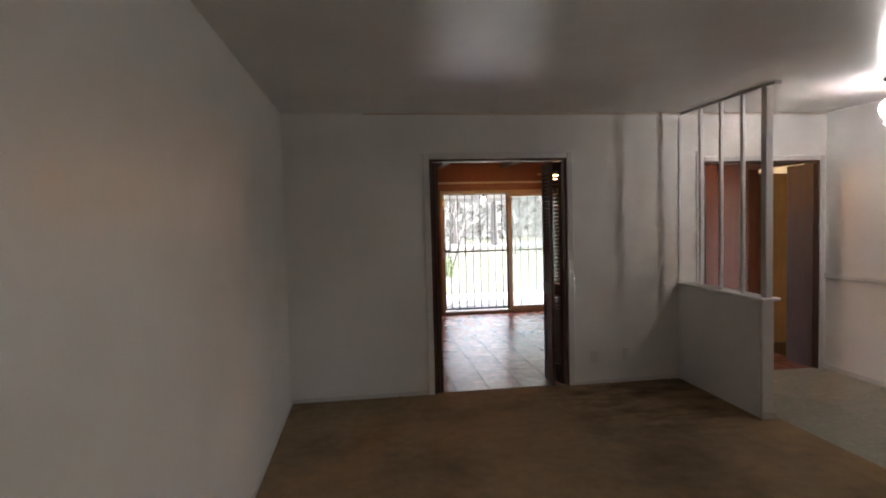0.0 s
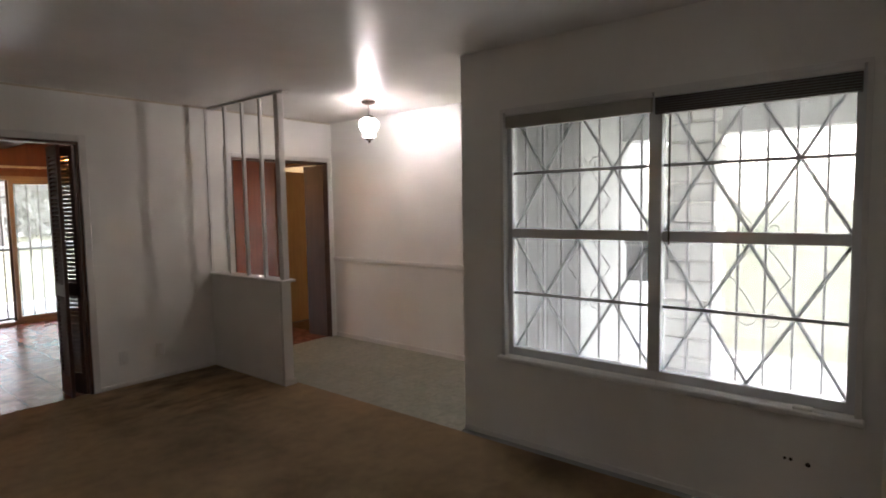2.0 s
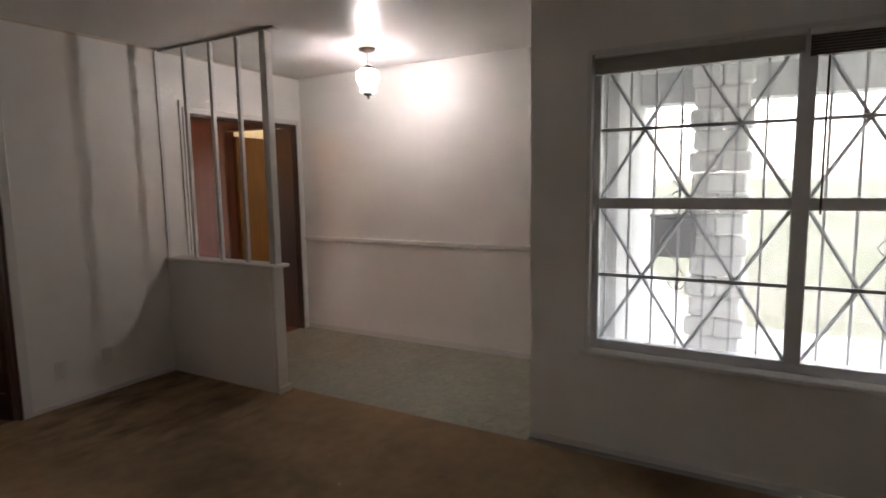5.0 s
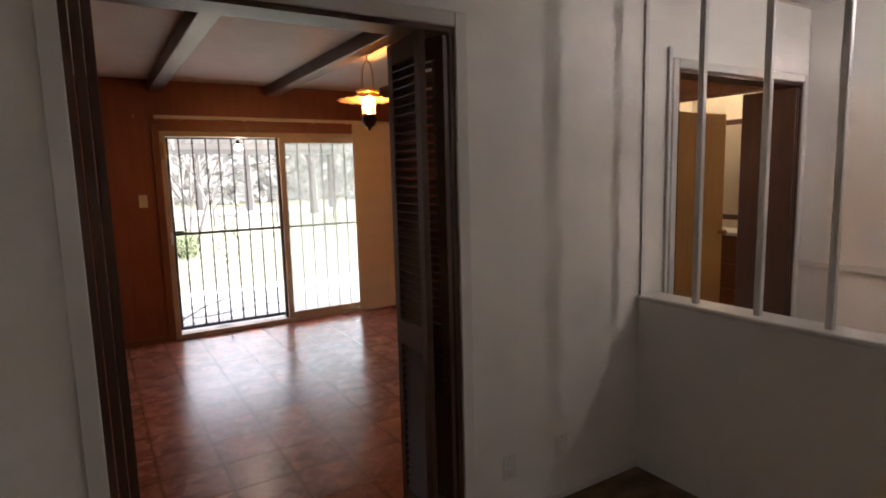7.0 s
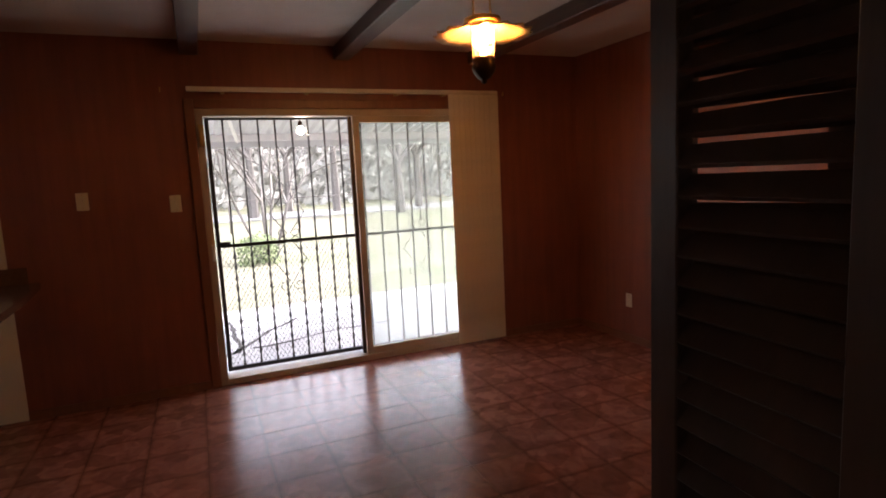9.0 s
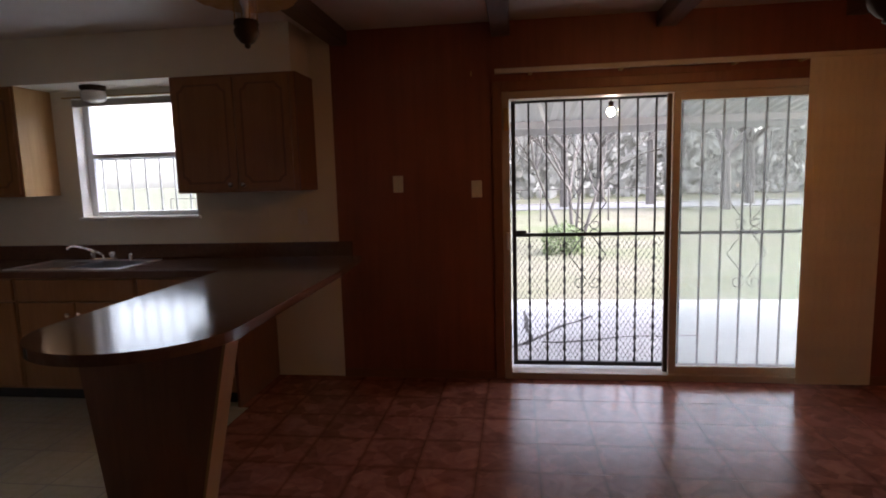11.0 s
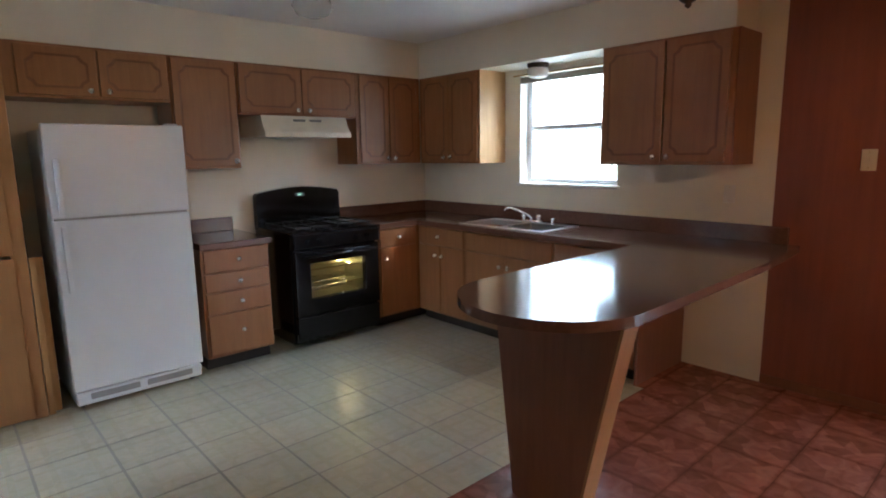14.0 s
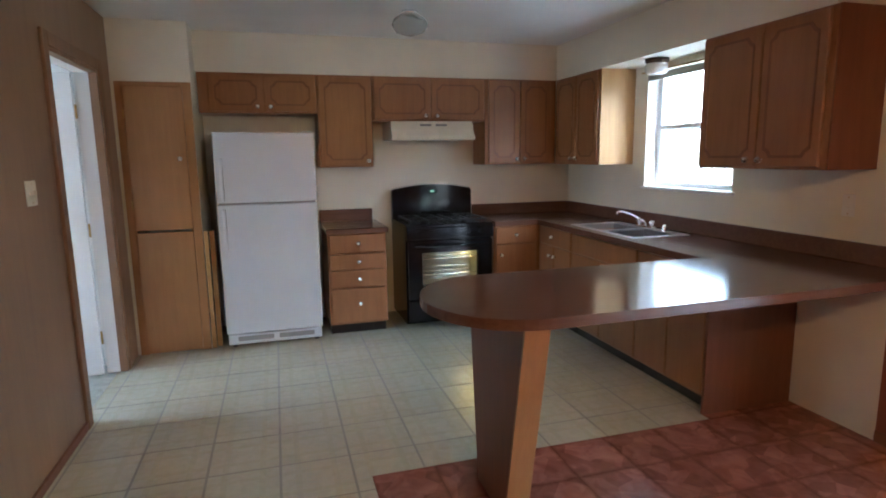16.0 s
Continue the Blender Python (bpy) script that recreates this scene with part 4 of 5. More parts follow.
glass_leaf(2.56, 3.68, 9.02, HAZY, SLIDERFRAME, "fixed_leaf")
glass_leaf(2.535, 3.655, 9.06, GLASS, BRONZE, "sliding_leaf")
casing("trim_patio_door", "y", 8.98, -1, A, B, T, 0.065, REDTRIM, "red-brown wooden casing round the patio door", d=0.022)
part("latch_block", boxes(((1.455, 8.945, 1.74), (1.49, 8.982, 1.89)), bevel=0.004), BRASS, slider, "brass latch block")
part("lock", boxes(((1.462, 8.955, 0.93), (1.488, 8.982, 1.05)), bevel=0.004), ALU, slider)

gate = thing("security_gate", "black iron security gate with scroll work and lower mesh", "gate")
GY = 9.16
g0, g1 = 1.50, 2.62
part("gate_frame", boxes(((g0, GY - 0.015, 0.05), (g0 + 0.03, GY + 0.015, 1.97)), ((g1 - 0.05, GY - 0.015, 0.05), (g1, GY + 0.015, 1.97)), ((g0 + 0.03, GY - 0.015, 1.94), (g1 - 0.05, GY + 0.015, 1.97)), ((g0 + 0.03, GY - 0.015, 0.05), (g1 - 0.05, GY + 0.015, 0.08)), ((g0 + 0.03, GY - 0.012, 1.0), (g1 - 0.05, GY + 0.012, 1.025)), bevel=0.002), IRON, gate)
for i in range(8):
    x = g0 + 0.03 + (i + 0.75) * (g1 - g0 - 0.08) / 8.4
    bm = bmesh.new()
    add_box(bm, (x - 0.006, GY - 0.006, 1.02), (x + 0.006, GY + 0.006, 1.94))
    # twisted lower half
    n = 44
    prev = None
    for k in range(n + 1):
        z = 0.08 + k * 0.93 / n
        a = k * math.pi / 4.0
        w = 0.0115 if k % 4 < 2 else 0.006
        ring = [bm.verts.new((x + w * math.cos(a + q * math.pi / 2), GY + w * math.sin(a + q * math.pi / 2), z)) for q in range(4)]
        if prev:
            for q in range(4):
                bm.faces.new((prev[q], prev[(q + 1) % 4], ring[(q + 1) % 4], ring[q]))
        prev = ring
    part("bar", bm, IRON, gate)
scroll_motif("scroll", (2.03, GY - 0.012, 1.05), 0.78, 0.13, "xz", IRON, gate, 0.0032)
bm = bmesh.new()
sp = 0.034
zlo, zhi = 0.08, 1.0
wid = g1 - g0 - 0.08
k = -int((zhi - zlo) * 0.62 / sp) - 1
while k * sp < wid:
    for d in (1, -1):
        # a strip that leans, clipped to the panel
        x_a, x_b = k * sp, k * sp + (zhi - zlo) * 0.62
        za, zb = zlo, zhi
        if x_a < 0:
            za = zlo + (0 - x_a) / 0.62
            x_a = 0
        if x_b > wid:
            zb = zhi - (x_b - wid) / 0.62
            x_b = wid
        if zb - za > 0.01:
            xa, xb = (g0 + 0.03 + x_a, g0 + 0.03 + x_b) if d > 0 else (g1 - 0.05 - x_a, g1 - 0.05 - x_b)
            add_tube(bm, (xa, GY + 0.014, za), (xb, GY + 0.014, zb), 0.0014, n=3, caps=False)
    k += 1
part("mesh_panel", bm, IRON, gate, "diamond wire mesh")
part("handle", boxes(((g0 + 0.005, GY - 0.06, 1.03), (g0 + 0.10, GY - 0.045, 1.05)), ((g0 + 0.005, GY - 0.06, 0.9), (g0 + 0.028, GY - 0.014, 1.15)), bevel=0.003), IRON, gate)
side_bars = thing("patio_door_bars", "black iron bars with scroll work outside the glass", "window bars")
for i in range(8):
    x = 2.66 + i * 0.135
    part("bar", boxes(((x - 0.006, GY - 0.006, 0.02), (x + 0.006, GY + 0.006, 1.98))), IRON, side_bars)
for z in (0.05, 1.0, 1.95):
    part("rail", boxes(((2.64, GY - 0.01, z), (3.74, GY + 0.01, z + 0.022))), IRON, side_bars)
scroll_motif("scroll", (3.10, GY - 0.012, 1.05), 0.78, 0.13, "xz", IRON, side_bars, 0.0032)

vb = thing("vertical_blind", "cream vertical blind drawn to one side of the patio door", "blind")
part("head_rail", boxes(((1.40, 8.875, 2.105), (3.775, 8.915, 2.135)), bevel=0.004), BLINDMAT, vb, "cream head rail")
for x in (1.62, 2.2, 2.9, 3.3):
    part("bracket", boxes(((x, 8.905, 2.10), (x + 0.025, 8.979, 2.135))), BRASS, vb)
for i in range(9):
    sl = part("vane", boxes(((-0.045, -0.001, 0.03), (0.045, 0.001, 2.105))), BLINDMAT, vb)
    sl.matrix_basis = pose(3.375 + i * 0.046, 8.895, 0, 0, 0, 5 + (i % 3))


# ---------- kitchen ----------
def knob(c, ax, parent):
    """A round chrome knob; ax is the way it sticks out."""
    d = Vector(ax)
    bm = bmesh.new()
    add_tube(bm, Vector(c) - d * 0.001, Vector(c) + d * 0.014, 0.006, n=8)
    bmesh.ops.create_icosphere(bm, subdivisions=2, radius=0.018, matrix=Matrix.Translation(Vector(c) + d * 0.022))
    for f in bm.faces:
        f.smooth = True
    return part("knob", bm, KNOBMAT, parent)


def front(parent, ax, face, a, b, z0, z1, routed, knob_at=None, name="door"):
    """A cabinet door or drawer on a face: ax 'x' looks along +x, 'y' looks along -y; a..b along the wall."""
    def P(u, d, z):
        return (face + d, u, z) if ax == "x" else (u, face - d, z)
    d = part(name, boxes((P(a, 0.001, z0), P(b, 0.020, z1)), bevel=0.004), CAB, parent)
    if routed:
        ins, ch, w = 0.045, 0.036, 0.013
        u0, u1, v0, v1 = a + ins, b - ins, z0 + ins, z1 - ins

        def outline(o):
            x0, x1, y0, y1 = u0 + o, u1 - o, v0 + o, v1 - o
            pts = []
            for cx, cy, sx, sy in ((x0, y0, 1, 1), (x1, y0, -1, 1), (x1, y1, -1, -1), (x0, y1, 1, -1)):
                seq = [(0, ch * 1.25), (ch * 0.35, ch * 1.0), (ch * 0.75, ch * 0.75), (ch * 1.0, ch * 0.35), (ch * 1.25, 0)]
                seq = [(cx + sx * p, cy + sy * q) for p, q in seq]
                pts += seq if sx * sy > 0 else seq[::-1]
            return pts
        bm = bmesh.new()
        outer, inner = outline(0), outline(w)
        n = len(outer)
        rows = []
        for pts, h in ((outer, 0.0195), (outer, 0.0235), (inner, 0.0215), (inner, 0.0195)):
            rows.append([bm.verts.new(P(u, h, v)) for u, v in pts])
        for r0, r1 in zip(rows, rows[1:]):
            for i in range(n):
                bm.faces.new((r0[i], r0[(i + 1) % n], r1[(i + 1) % n], r1[i]))
        part("moulding", bm, CABDARK, d, "darker routed moulding")
    if knob_at:
        out = (1, 0, 0) if ax == "x" else (0, -1, 0)
        for u, z in knob_at:
            knob(P(u, 0.02, z), out, d)
    return d


def cabinet(name, label, lo, hi, group, side=CAB):
    c = thing(name, label, "cabinet", group)
    part("body", boxes((lo, hi), bevel=0.003), side, c)
    return c


WG = "wall cabinets of the kitchen"
W = "honey-brown wooden wall cabinet with routed doors, closed"
XF, YF = -2.68, 8.66
c = cabinet("wall_cabinet", W + ", above the refrigerator", (-2.998, 5.56, 1.835), (XF, 6.47, 2.149), WG)
front(c, "x", XF, 5.64, 6.05, 1.85, 2.135, True, [(6.005, 1.885)])
front(c, "x", XF, 6.06, 6.465, 1.85, 2.135, True, [(6.105, 1.885)])
c = cabinet("wall_cabinet", W + ", single door", (-2.998, 6.472, 1.39), (XF, 6.93, 2.149), WG)
front(c, "x", XF, 6.485, 6.92, 1.405, 2.135, True, [(6.885, 1.44)])
c = cabinet("wall_cabinet", W + ", above the range hood", (-2.998, 6.932, 1.775), (XF, 7.95, 2.149), WG)
front(c, "x", XF, 6.945, 7.44, 1.79, 2.135, True, [(7.395, 1.822)])
front(c, "x", XF, 7.45, 7.94, 1.79, 2.135, True, [(7.495, 1.822)])
c = cabinet("wall_cabinet", W + ", in the corner", (-2.998, 7.952, 1.39), (XF, 8.658, 2.149), WG)
front(c, "x", XF, 7.985, 8.285, 1.405, 2.135, True, [(8.25, 1.44)])
front(c, "x", XF, 8.295, 8.60, 1.405, 2.135, True, [(8.33, 1.44)])
c = cabinet("wall_cabinet", W + ", beside the window", (-2.678, YF, 1.385), (-1.917, 8.978, 2.149), WG)
part("end_panel", boxes(((-1.916, YF, 1.385), (-1.907, 8.978, 2.149))), CABEDGE, c, "pale wooden end panel")
front(c, "y", YF, -2.64, -2.28, 1.405, 2.135, True, [(-2.32, 1.44)])
front(c, "y", YF, -2.27, -1.925, 1.405, 2.135, True, [(-2.23, 1.44)])
c = cabinet("wall_cabinet", W + ", hung past the window", (-0.75, YF, 1.38), (0.115, 8.978, 2.149), WG)
front(c, "y", YF, -0.735, -0.305, 1.395, 2.135, True, [(-0.345, 1.43)])
front(c, "y", YF, -0.295, 0.085, 1.395, 2.135, True, [(-0.255, 1.43)])
part("end_panel", boxes(((0.116, YF, 1.38), (0.124, 8.978, 2.149))), REDTRIM, c, "dark red-brown end panel")

BG = "base cabinets of the kitchen"
LB = "honey-brown wooden base cabinet, closed"
c = cabinet("base_cabinet", "honey-brown drawer cabinet with four drawers", (-2.998, 6.48, 0.09), (-2.40, 6.965, 0.858), BG)
part("kick", boxes(((-2.99, 6.49, 0.0), (-2.46, 6.955, 0.09))), KICK, c)
for z0, z1, kz in ((0.695, 0.85, 0.775), (0.56, 0.685, 0.622), (0.405, 0.55, 0.478), (0.11, 0.395, 0.27)):
    front(c, "x", -2.40, 6.495, 6.95, z0, z1, False, [(6.73, kz)], "drawer")
c = cabinet("base_cabinet", LB + ", in the corner", (-2.998, 7.93, 0.09), (-2.40, 8.978, 0.858), BG)
part("kick", boxes(((-2.99, 7.94, 0.0), (-2.46, 8.97, 0.09))), KICK, c)
front(c, "x", -2.40, 7.945, 8.33, 0.70, 0.845, False, [(8.13, 0.775)], "drawer")
front(c, "x", -2.40, 7.945, 8.33, 0.11, 0.69, False, [(7.99, 0.60)])
NF = 8.38
runs = ((-2.398, -1.80), (-1.798, -0.92), (-0.918, -0.27))
for i, (a, b) in enumerate(runs):
    c = cabinet("base_cabinet", LB + (", under the sink" if i == 1 else ", against the window wall"), (a, NF, 0.09), (b, 8.978, 0.858 if i != 1 else 0.70), BG)
    part("kick", boxes(((a + 0.005, NF + 0.06, 0.0), (b - (0.0 if i < 2 else 0.05), 8.97, 0.09))), KICK, c)
    if i == 1:
        part("front_rail", boxes(((a, NF, 0.70), (b, NF + 0.02, 0.858))), CAB, c)
        part("side_rail", boxes(((a, NF + 0.02, 0.70), (a + 0.015, 8.978, 0.858)), ((b - 0.015, NF + 0.02, 0.70), (b, 8.978, 0.858))), CAB, c)
    m = (a + b) / 2
    front(c, "y", NF, a + 0.02, b - 0.01, 0.70, 0.845, False, [(m, 0.775)] if i != 1 else None, "drawer")
    front(c, "y", NF, a + 0.02, m - 0.005, 0.11, 0.69, False, [(m - 0.04, 0.61)])
    front(c, "y", NF, m + 0.005, b - 0.01, 0.11, 0.69, False, [(m + 0.04, 0.61)])
    if i == 2:
        part("end_panel", boxes(((-0.268, NF - 0.02, 0.0), (-0.25, 8.978, 0.858))), REDTRIM, c, "brown wooden end panel")


CT = 0.90
top = thing("worktop", "brown wood-pattern laminate worktop with a rounded peninsula", "worktop")
# L-shaped run with the sink cut out, and the peninsula with its rounded end
tip = []
for k in range(25):
    a = math.pi + math.pi * k / 24
    tip.append((0.09 + 0.40 * math.cos(a), 7.02 + 0.37 * math.sin(a)))
bm = bmesh.new()
add_prism(bm, [(-0.31, 8.34), *tip, (0.47, 8.35), (0.42, 8.978), (-0.31, 8.978)], CT - 0.042, CT)
bmesh.ops.recalc_face_normals(bm, faces=bm.faces)
part("peninsula", bm, LAMINATE, top)
sx0, sx1, sy0, sy1 = -1.90, -1.08, 8.44, 8.86
for lo, hi in (((-2.36, 8.34, CT - 0.042), (sx0, 8.978, CT)), ((sx1, 8.34, CT - 0.042), (-0.31, 8.978, CT)), ((sx0, 8.34, CT - 0.042), (sx1, sy0, CT)), ((sx0, sy1, CT - 0.042), (sx1, 8.978, CT)), ((-2.998, 7.93, CT - 0.042), (-2.36, 8.978, CT))):
    part("section", boxes((lo, hi)), LAMINATE, top)
part("backsplash", boxes(((-2.998, 8.958, CT), (0.36, 8.979, CT + 0.105)), ((-2.999, 7.93, CT), (-2.978, 8.956, CT + 0.105)), bevel=0.003), LAMINATE, top)
tipstrip = bmesh.new()
add_box(tipstrip, (-0.318, 6.90, CT - 0.10), (-0.298, 6.945, CT - 0.01), 0.003)
part("loose_edge_strip", tipstrip, CABEDGE, top, "loose pale edge banding")
small = thing("worktop", "short brown laminate worktop with a backsplash", "worktop")
part("top", boxes(((-2.998, 6.47, CT - 0.042), (-2.36, 6.98, CT)), bevel=0.004), LAMINATE, small)
part("backsplash", boxes(((-2.999, 6.47, CT), (-2.978, 6.95, CT + 0.105)), bevel=0.003), LAMINATE, small)

leg = thing("peninsula_leg", "tapered brown wooden slab leg under the peninsula", "leg")
bm = bmesh.new()
prof = [(-0.03, 0.0), (0.285, 0.0), (0.465, CT - 0.0425), (-0.135, CT - 0.0425)]
lo = [bm.verts.new((x, 6.925, z)) for x, z in prof]
hi = [bm.verts.new((x, 7.02, z)) for x, z in prof]
bm.faces.new(lo)
bm.faces.new(hi[::-1])
for i in range(4):
    bm.faces.new((lo[i], lo[(i + 1) % 4], hi[(i + 1) % 4], hi[i]))
part("slab", bm, REDTRIM, leg)
bm = bmesh.new()
e = [(0.2865, 0.002), (0.4665, CT - 0.044)]
vs = [bm.verts.new(p) for p in ((e[0][0], 6.922, e[0][1]), (e[0][0], 7.023, e[0][1]), (e[1][0], 7.023, e[1][1]), (e[1][0], 6.922, e[1][1]))]
vs2 = [bm.verts.new(v.co + Vector((0.012, 0, 0))) for v in vs]
bm.faces.new(vs)
bm.faces.new(vs2[::-1])
for i in range(4):
    bm.faces.new((vs[i], vs[(i + 1) % 4], vs2[(i + 1) % 4], vs2[i]))
part("edge_board", bm, PANTRYWOOD, leg, "lighter edge board")

sink = thing("kitchen_sink", "stainless steel double-bowl sink", "sink")
bm = bmesh.new()
rim = CT + 0.004
xm = (sx0 + sx1) / 2
add_box(bm, (sx0 - 0.02, sy0 - 0.02, CT), (sx1 + 0.02, sy0 + 0.015, rim))
add_box(bm, (sx0 - 0.02, sy1 - 0.06, CT), (sx1 + 0.02, sy1 + 0.02, rim))
add_box(bm, (sx0 - 0.02, sy0 + 0.015, CT), (sx0 + 0.02, sy1 - 0.06, rim))
add_box(bm, (sx1 - 0.02, sy0 + 0.015, CT), (sx1 + 0.02, sy1 - 0.06, rim))
add_box(bm, (xm - 0.02, sy0 + 0.015, CT - 0.01), (xm + 0.02, sy1 - 0.06, rim))
part("rim", bm, STEEL, sink)
for x0, x1 in ((sx0 + 0.02, xm - 0.02), (xm + 0.02, sx1 - 0.02)):
    y0, y1, zb = sy0 + 0.015, sy1 - 0.06, CT - 0.17
    part("bowl", boxes(((x0 - 0.002, y0, zb), (x0, y1, CT)), ((x1, y0, zb), (x1 + 0.002, y1, CT)), ((x0, y0 - 0.002, zb), (x1, y0, CT)), ((x0, y1, zb), (x1, y1 + 0.002, CT)), ((x0, y0, zb - 0.003), (x1, y1, zb))), SHADEDSTEEL, sink)
    part("drain", tubes((((x0 + x1) / 2, (y0 + y1) / 2, zb), ((x0 + x1) / 2, (y0 + y1) / 2, zb + 0.004), 0.04), n=16), CHROME, sink)
tap = thing("kitchen_faucet", "chrome kitchen faucet with a long spout", "faucet")
fy = 8.83
part("deck_plate", boxes(((xm - 0.10, fy - 0.025, rim), (xm + 0.10, fy + 0.025, rim + 0.02)), bevel=0.008), CHROME, tap)
bm = bmesh.new()
pts = [Vector((xm, fy, rim + 0.02)), Vector((xm, fy, rim + 0.04)), Vector((xm - 0.03, fy - 0.025, rim + 0.065)), Vector((xm - 0.075, fy - 0.08, rim + 0.10)), Vector((xm - 0.115, fy - 0.13, rim + 0.122)), Vector((xm - 0.14, fy - 0.155, rim + 0.118)), Vector((xm - 0.147, fy - 0.165, rim + 0.10))]
add_path(bm, pts, 0.0085, 8)
part("spout", bm, CHROME, tap)
for s in (-1, 1):
    bm = bmesh.new()
    add_lathe(bm, [(0.0, rim + 0.065), (0.02, rim + 0.062), (0.024, rim + 0.045), (0.015, rim + 0.03), (0.018, rim + 0.018)], (xm + s * 0.075, fy, 0), 14)
    part("handle", bm, CHROME, tap)
bm = bmesh.new()
add_lathe(bm, [(0.0, rim + 0.05), (0.013, rim + 0.048), (0.016, rim + 0.035), (0.019, rim)], (xm + 0.22, fy, 0), 14)
part("sprayer", bm, CHROME, tap)

# refrigerator
fr = thing("refrigerator", "white top-freezer refrigerator beside the pantry cupboard", "refrigerator")
F0, F1, FX = 5.675, 6.41, -2.295
part("body", boxes(((-2.96, F0 + 0.01, 0.03), (FX - 0.065, F1 - 0.01, 1.645)), bevel=0.01, seg=2), FRIDGE, fr)
part("freezer_door", boxes(((FX - 0.06, F0, 1.145), (FX, F1, 1.668)), bevel=0.014, seg=3), FRIDGE, fr)
fd = part("fridge_door", boxes(((FX - 0.06, F0, 0.125), (FX, F1, 1.132)), bevel=0.014, seg=3), FRIDGE, fr)
part("gasket", boxes(((FX - 0.05, F0 + 0.015, 1.128), (FX - 0.012, F1 - 0.015, 1.149))), GREYPLASTIC, fr)
for z0, z1 in ((1.16, 1.48), (0.72, 1.10)):
    part("handle", boxes(((FX - 0.005, F0 + 0.035, z0), (FX + 0.03, F0 + 0.06, z1)), bevel=0.008, seg=2), FRIDGE, fr)
part("hinge_cap", boxes(((FX - 0.09, F1 - 0.09, 1.645), (FX - 0.062, F1 - 0.01, 1.682)), bevel=0.005), FRIDGE, fr)
gr = part("grille", boxes(((FX - 0.06, F0 + 0.01, 0.035), (FX - 0.012, F1 - 0.01, 0.115)), bevel=0.006), FRIDGE, fr)
for y0, y1 in ((F0 + 0.08, F0 + 0.35), (F0 + 0.39, F1 - 0.07)):
    part("grille_slot", boxes(((FX - 0.02, y0, 0.06), (FX - 0.009, y1, 0.10)), bevel=0.004), GREYPLASTIC, gr)
part("badge", tubes(((FX - 0.001, F0 + 0.07, 1.575), (FX + 0.003, F0 + 0.07, 1.575), 0.010), n=12), ALU, fr)
for y in (F0 + 0.05, F1 - 0.05):
    part("foot", tubes(((FX - 0.1, y, 0.0), (FX - 0.1, y, 0.04), 0.02), n=10), KICK, fr)
    part("foot", tubes(((-2.9, y, 0.0), (-2.9, y, 0.04), 0.02), n=10), KICK, fr)

# gas range
st = thing("gas_range", "black gas range with its oven light on", "stove")
S0, S1, SX = 7.13, 7.90, -2.335
part("body", boxes(((-2.97, S0, 0.04), (SX - 0.06, S0 + 0.05, 0.88)), ((-2.97, S1 - 0.05, 0.04), (SX - 0.06, S1, 0.88)), ((-2.97, S0 + 0.05, 0.04), (SX - 0.06, S1 - 0.05, 0.33)), ((-2.97, S0 + 0.05, 0.76), (SX - 0.06, S1 - 0.05, 0.88)), ((-2.97, S0 + 0.05, 0.33), (-2.80, S1 - 0.05, 0.76)), bevel=0.0), BLACKGLOSS, st)
part("oven_lining", boxes(((-2.799, S0 + 0.051, 0.331), (-2.79, S1 - 0.051, 0.759)), ((-2.79, S0 + 0.051, 0.331), (SX - 0.062, S1 - 0.051, 0.335)), ((-2.79, S0 + 0.051, 0.335), (SX - 0.062, S0 + 0.056, 0.755)), ((-2.79, S1 - 0.056, 0.335), (SX - 0.062, S1 - 0.051, 0.755)), ((-2.79, S0 + 0.051, 0.755), (SX - 0.062, S1 - 0.051, 0.759))), OVENLINING, st)
bm = bmesh.new()
for z in (0.46, 0.60):
    for i in range(13):
        y = S0 + 0.07 + i * (S1 - S0 - 0.14) / 12
        add_tube(bm, (-2.78, y, z), (SX - 0.07, y, z), 0.004, n=5)
    for x in (-2.78, -2.58, SX - 0.075):
        add_tube(bm, (x, S0 + 0.057, z), (x, S1 - 0.057, z), 0.005, n=5)
part("oven_rack", bm, CHROME, st)
bm = bmesh.new()
bmesh.ops.create_icosphere(bm, subdivisions=2, radius=0.016, matrix=Matrix.Translation((-2.70, S1 - 0.13, 0.738)))
part("oven_lamp", bm, OVENBULB, st)
WZ0, WZ1, WY0, WY1 = 0.385, 0.665, S0 + 0.13, S1 - 0.135
door = part("oven_door", boxes(((SX - 0.055, S0 + 0.01, 0.265), (SX, S1 - 0.01, WZ0))), BLACKGLOSS, st)
part("door_stile", boxes(((SX - 0.055, S0 + 0.01, WZ0), (SX, WY0, WZ1))), BLACKGLOSS, door)
part("door_stile", boxes(((SX - 0.055, WY1, WZ0), (SX, S1 - 0.01, WZ1))), BLACKGLOSS, door)
part("door_rail", boxes(((SX - 0.055, S0 + 0.01, WZ1), (SX, S1 - 0.01, 0.765))), BLACKGLOSS, door)
og = part("window", boxes(((SX - 0.012, WY0, WZ0), (SX - 0.006, WY1, WZ1))), OVENGLASS, door, "oven window glass")
og.visible_shadow = False
bm = bmesh.new()
add_tube(bm, (SX + 0.04, S0 + 0.06, 0.725), (SX + 0.04, S1 - 0.06, 0.725), 0.013, n=10)
for y in (S0 + 0.09, S1 - 0.09):
    add_tube(bm, (SX - 0.002, y, 0.725), (SX + 0.04, y, 0.725), 0.010, n=8)
part("handle", bm, BLACKGLOSS, door)
part("badge", tubes(((SX - 0.001, (S0 + S1) / 2 + 0.02, 0.40), (SX + 0.003, (S0 + S1) / 2 + 0.02, 0.40), 0.010), n=12), ALU, st)
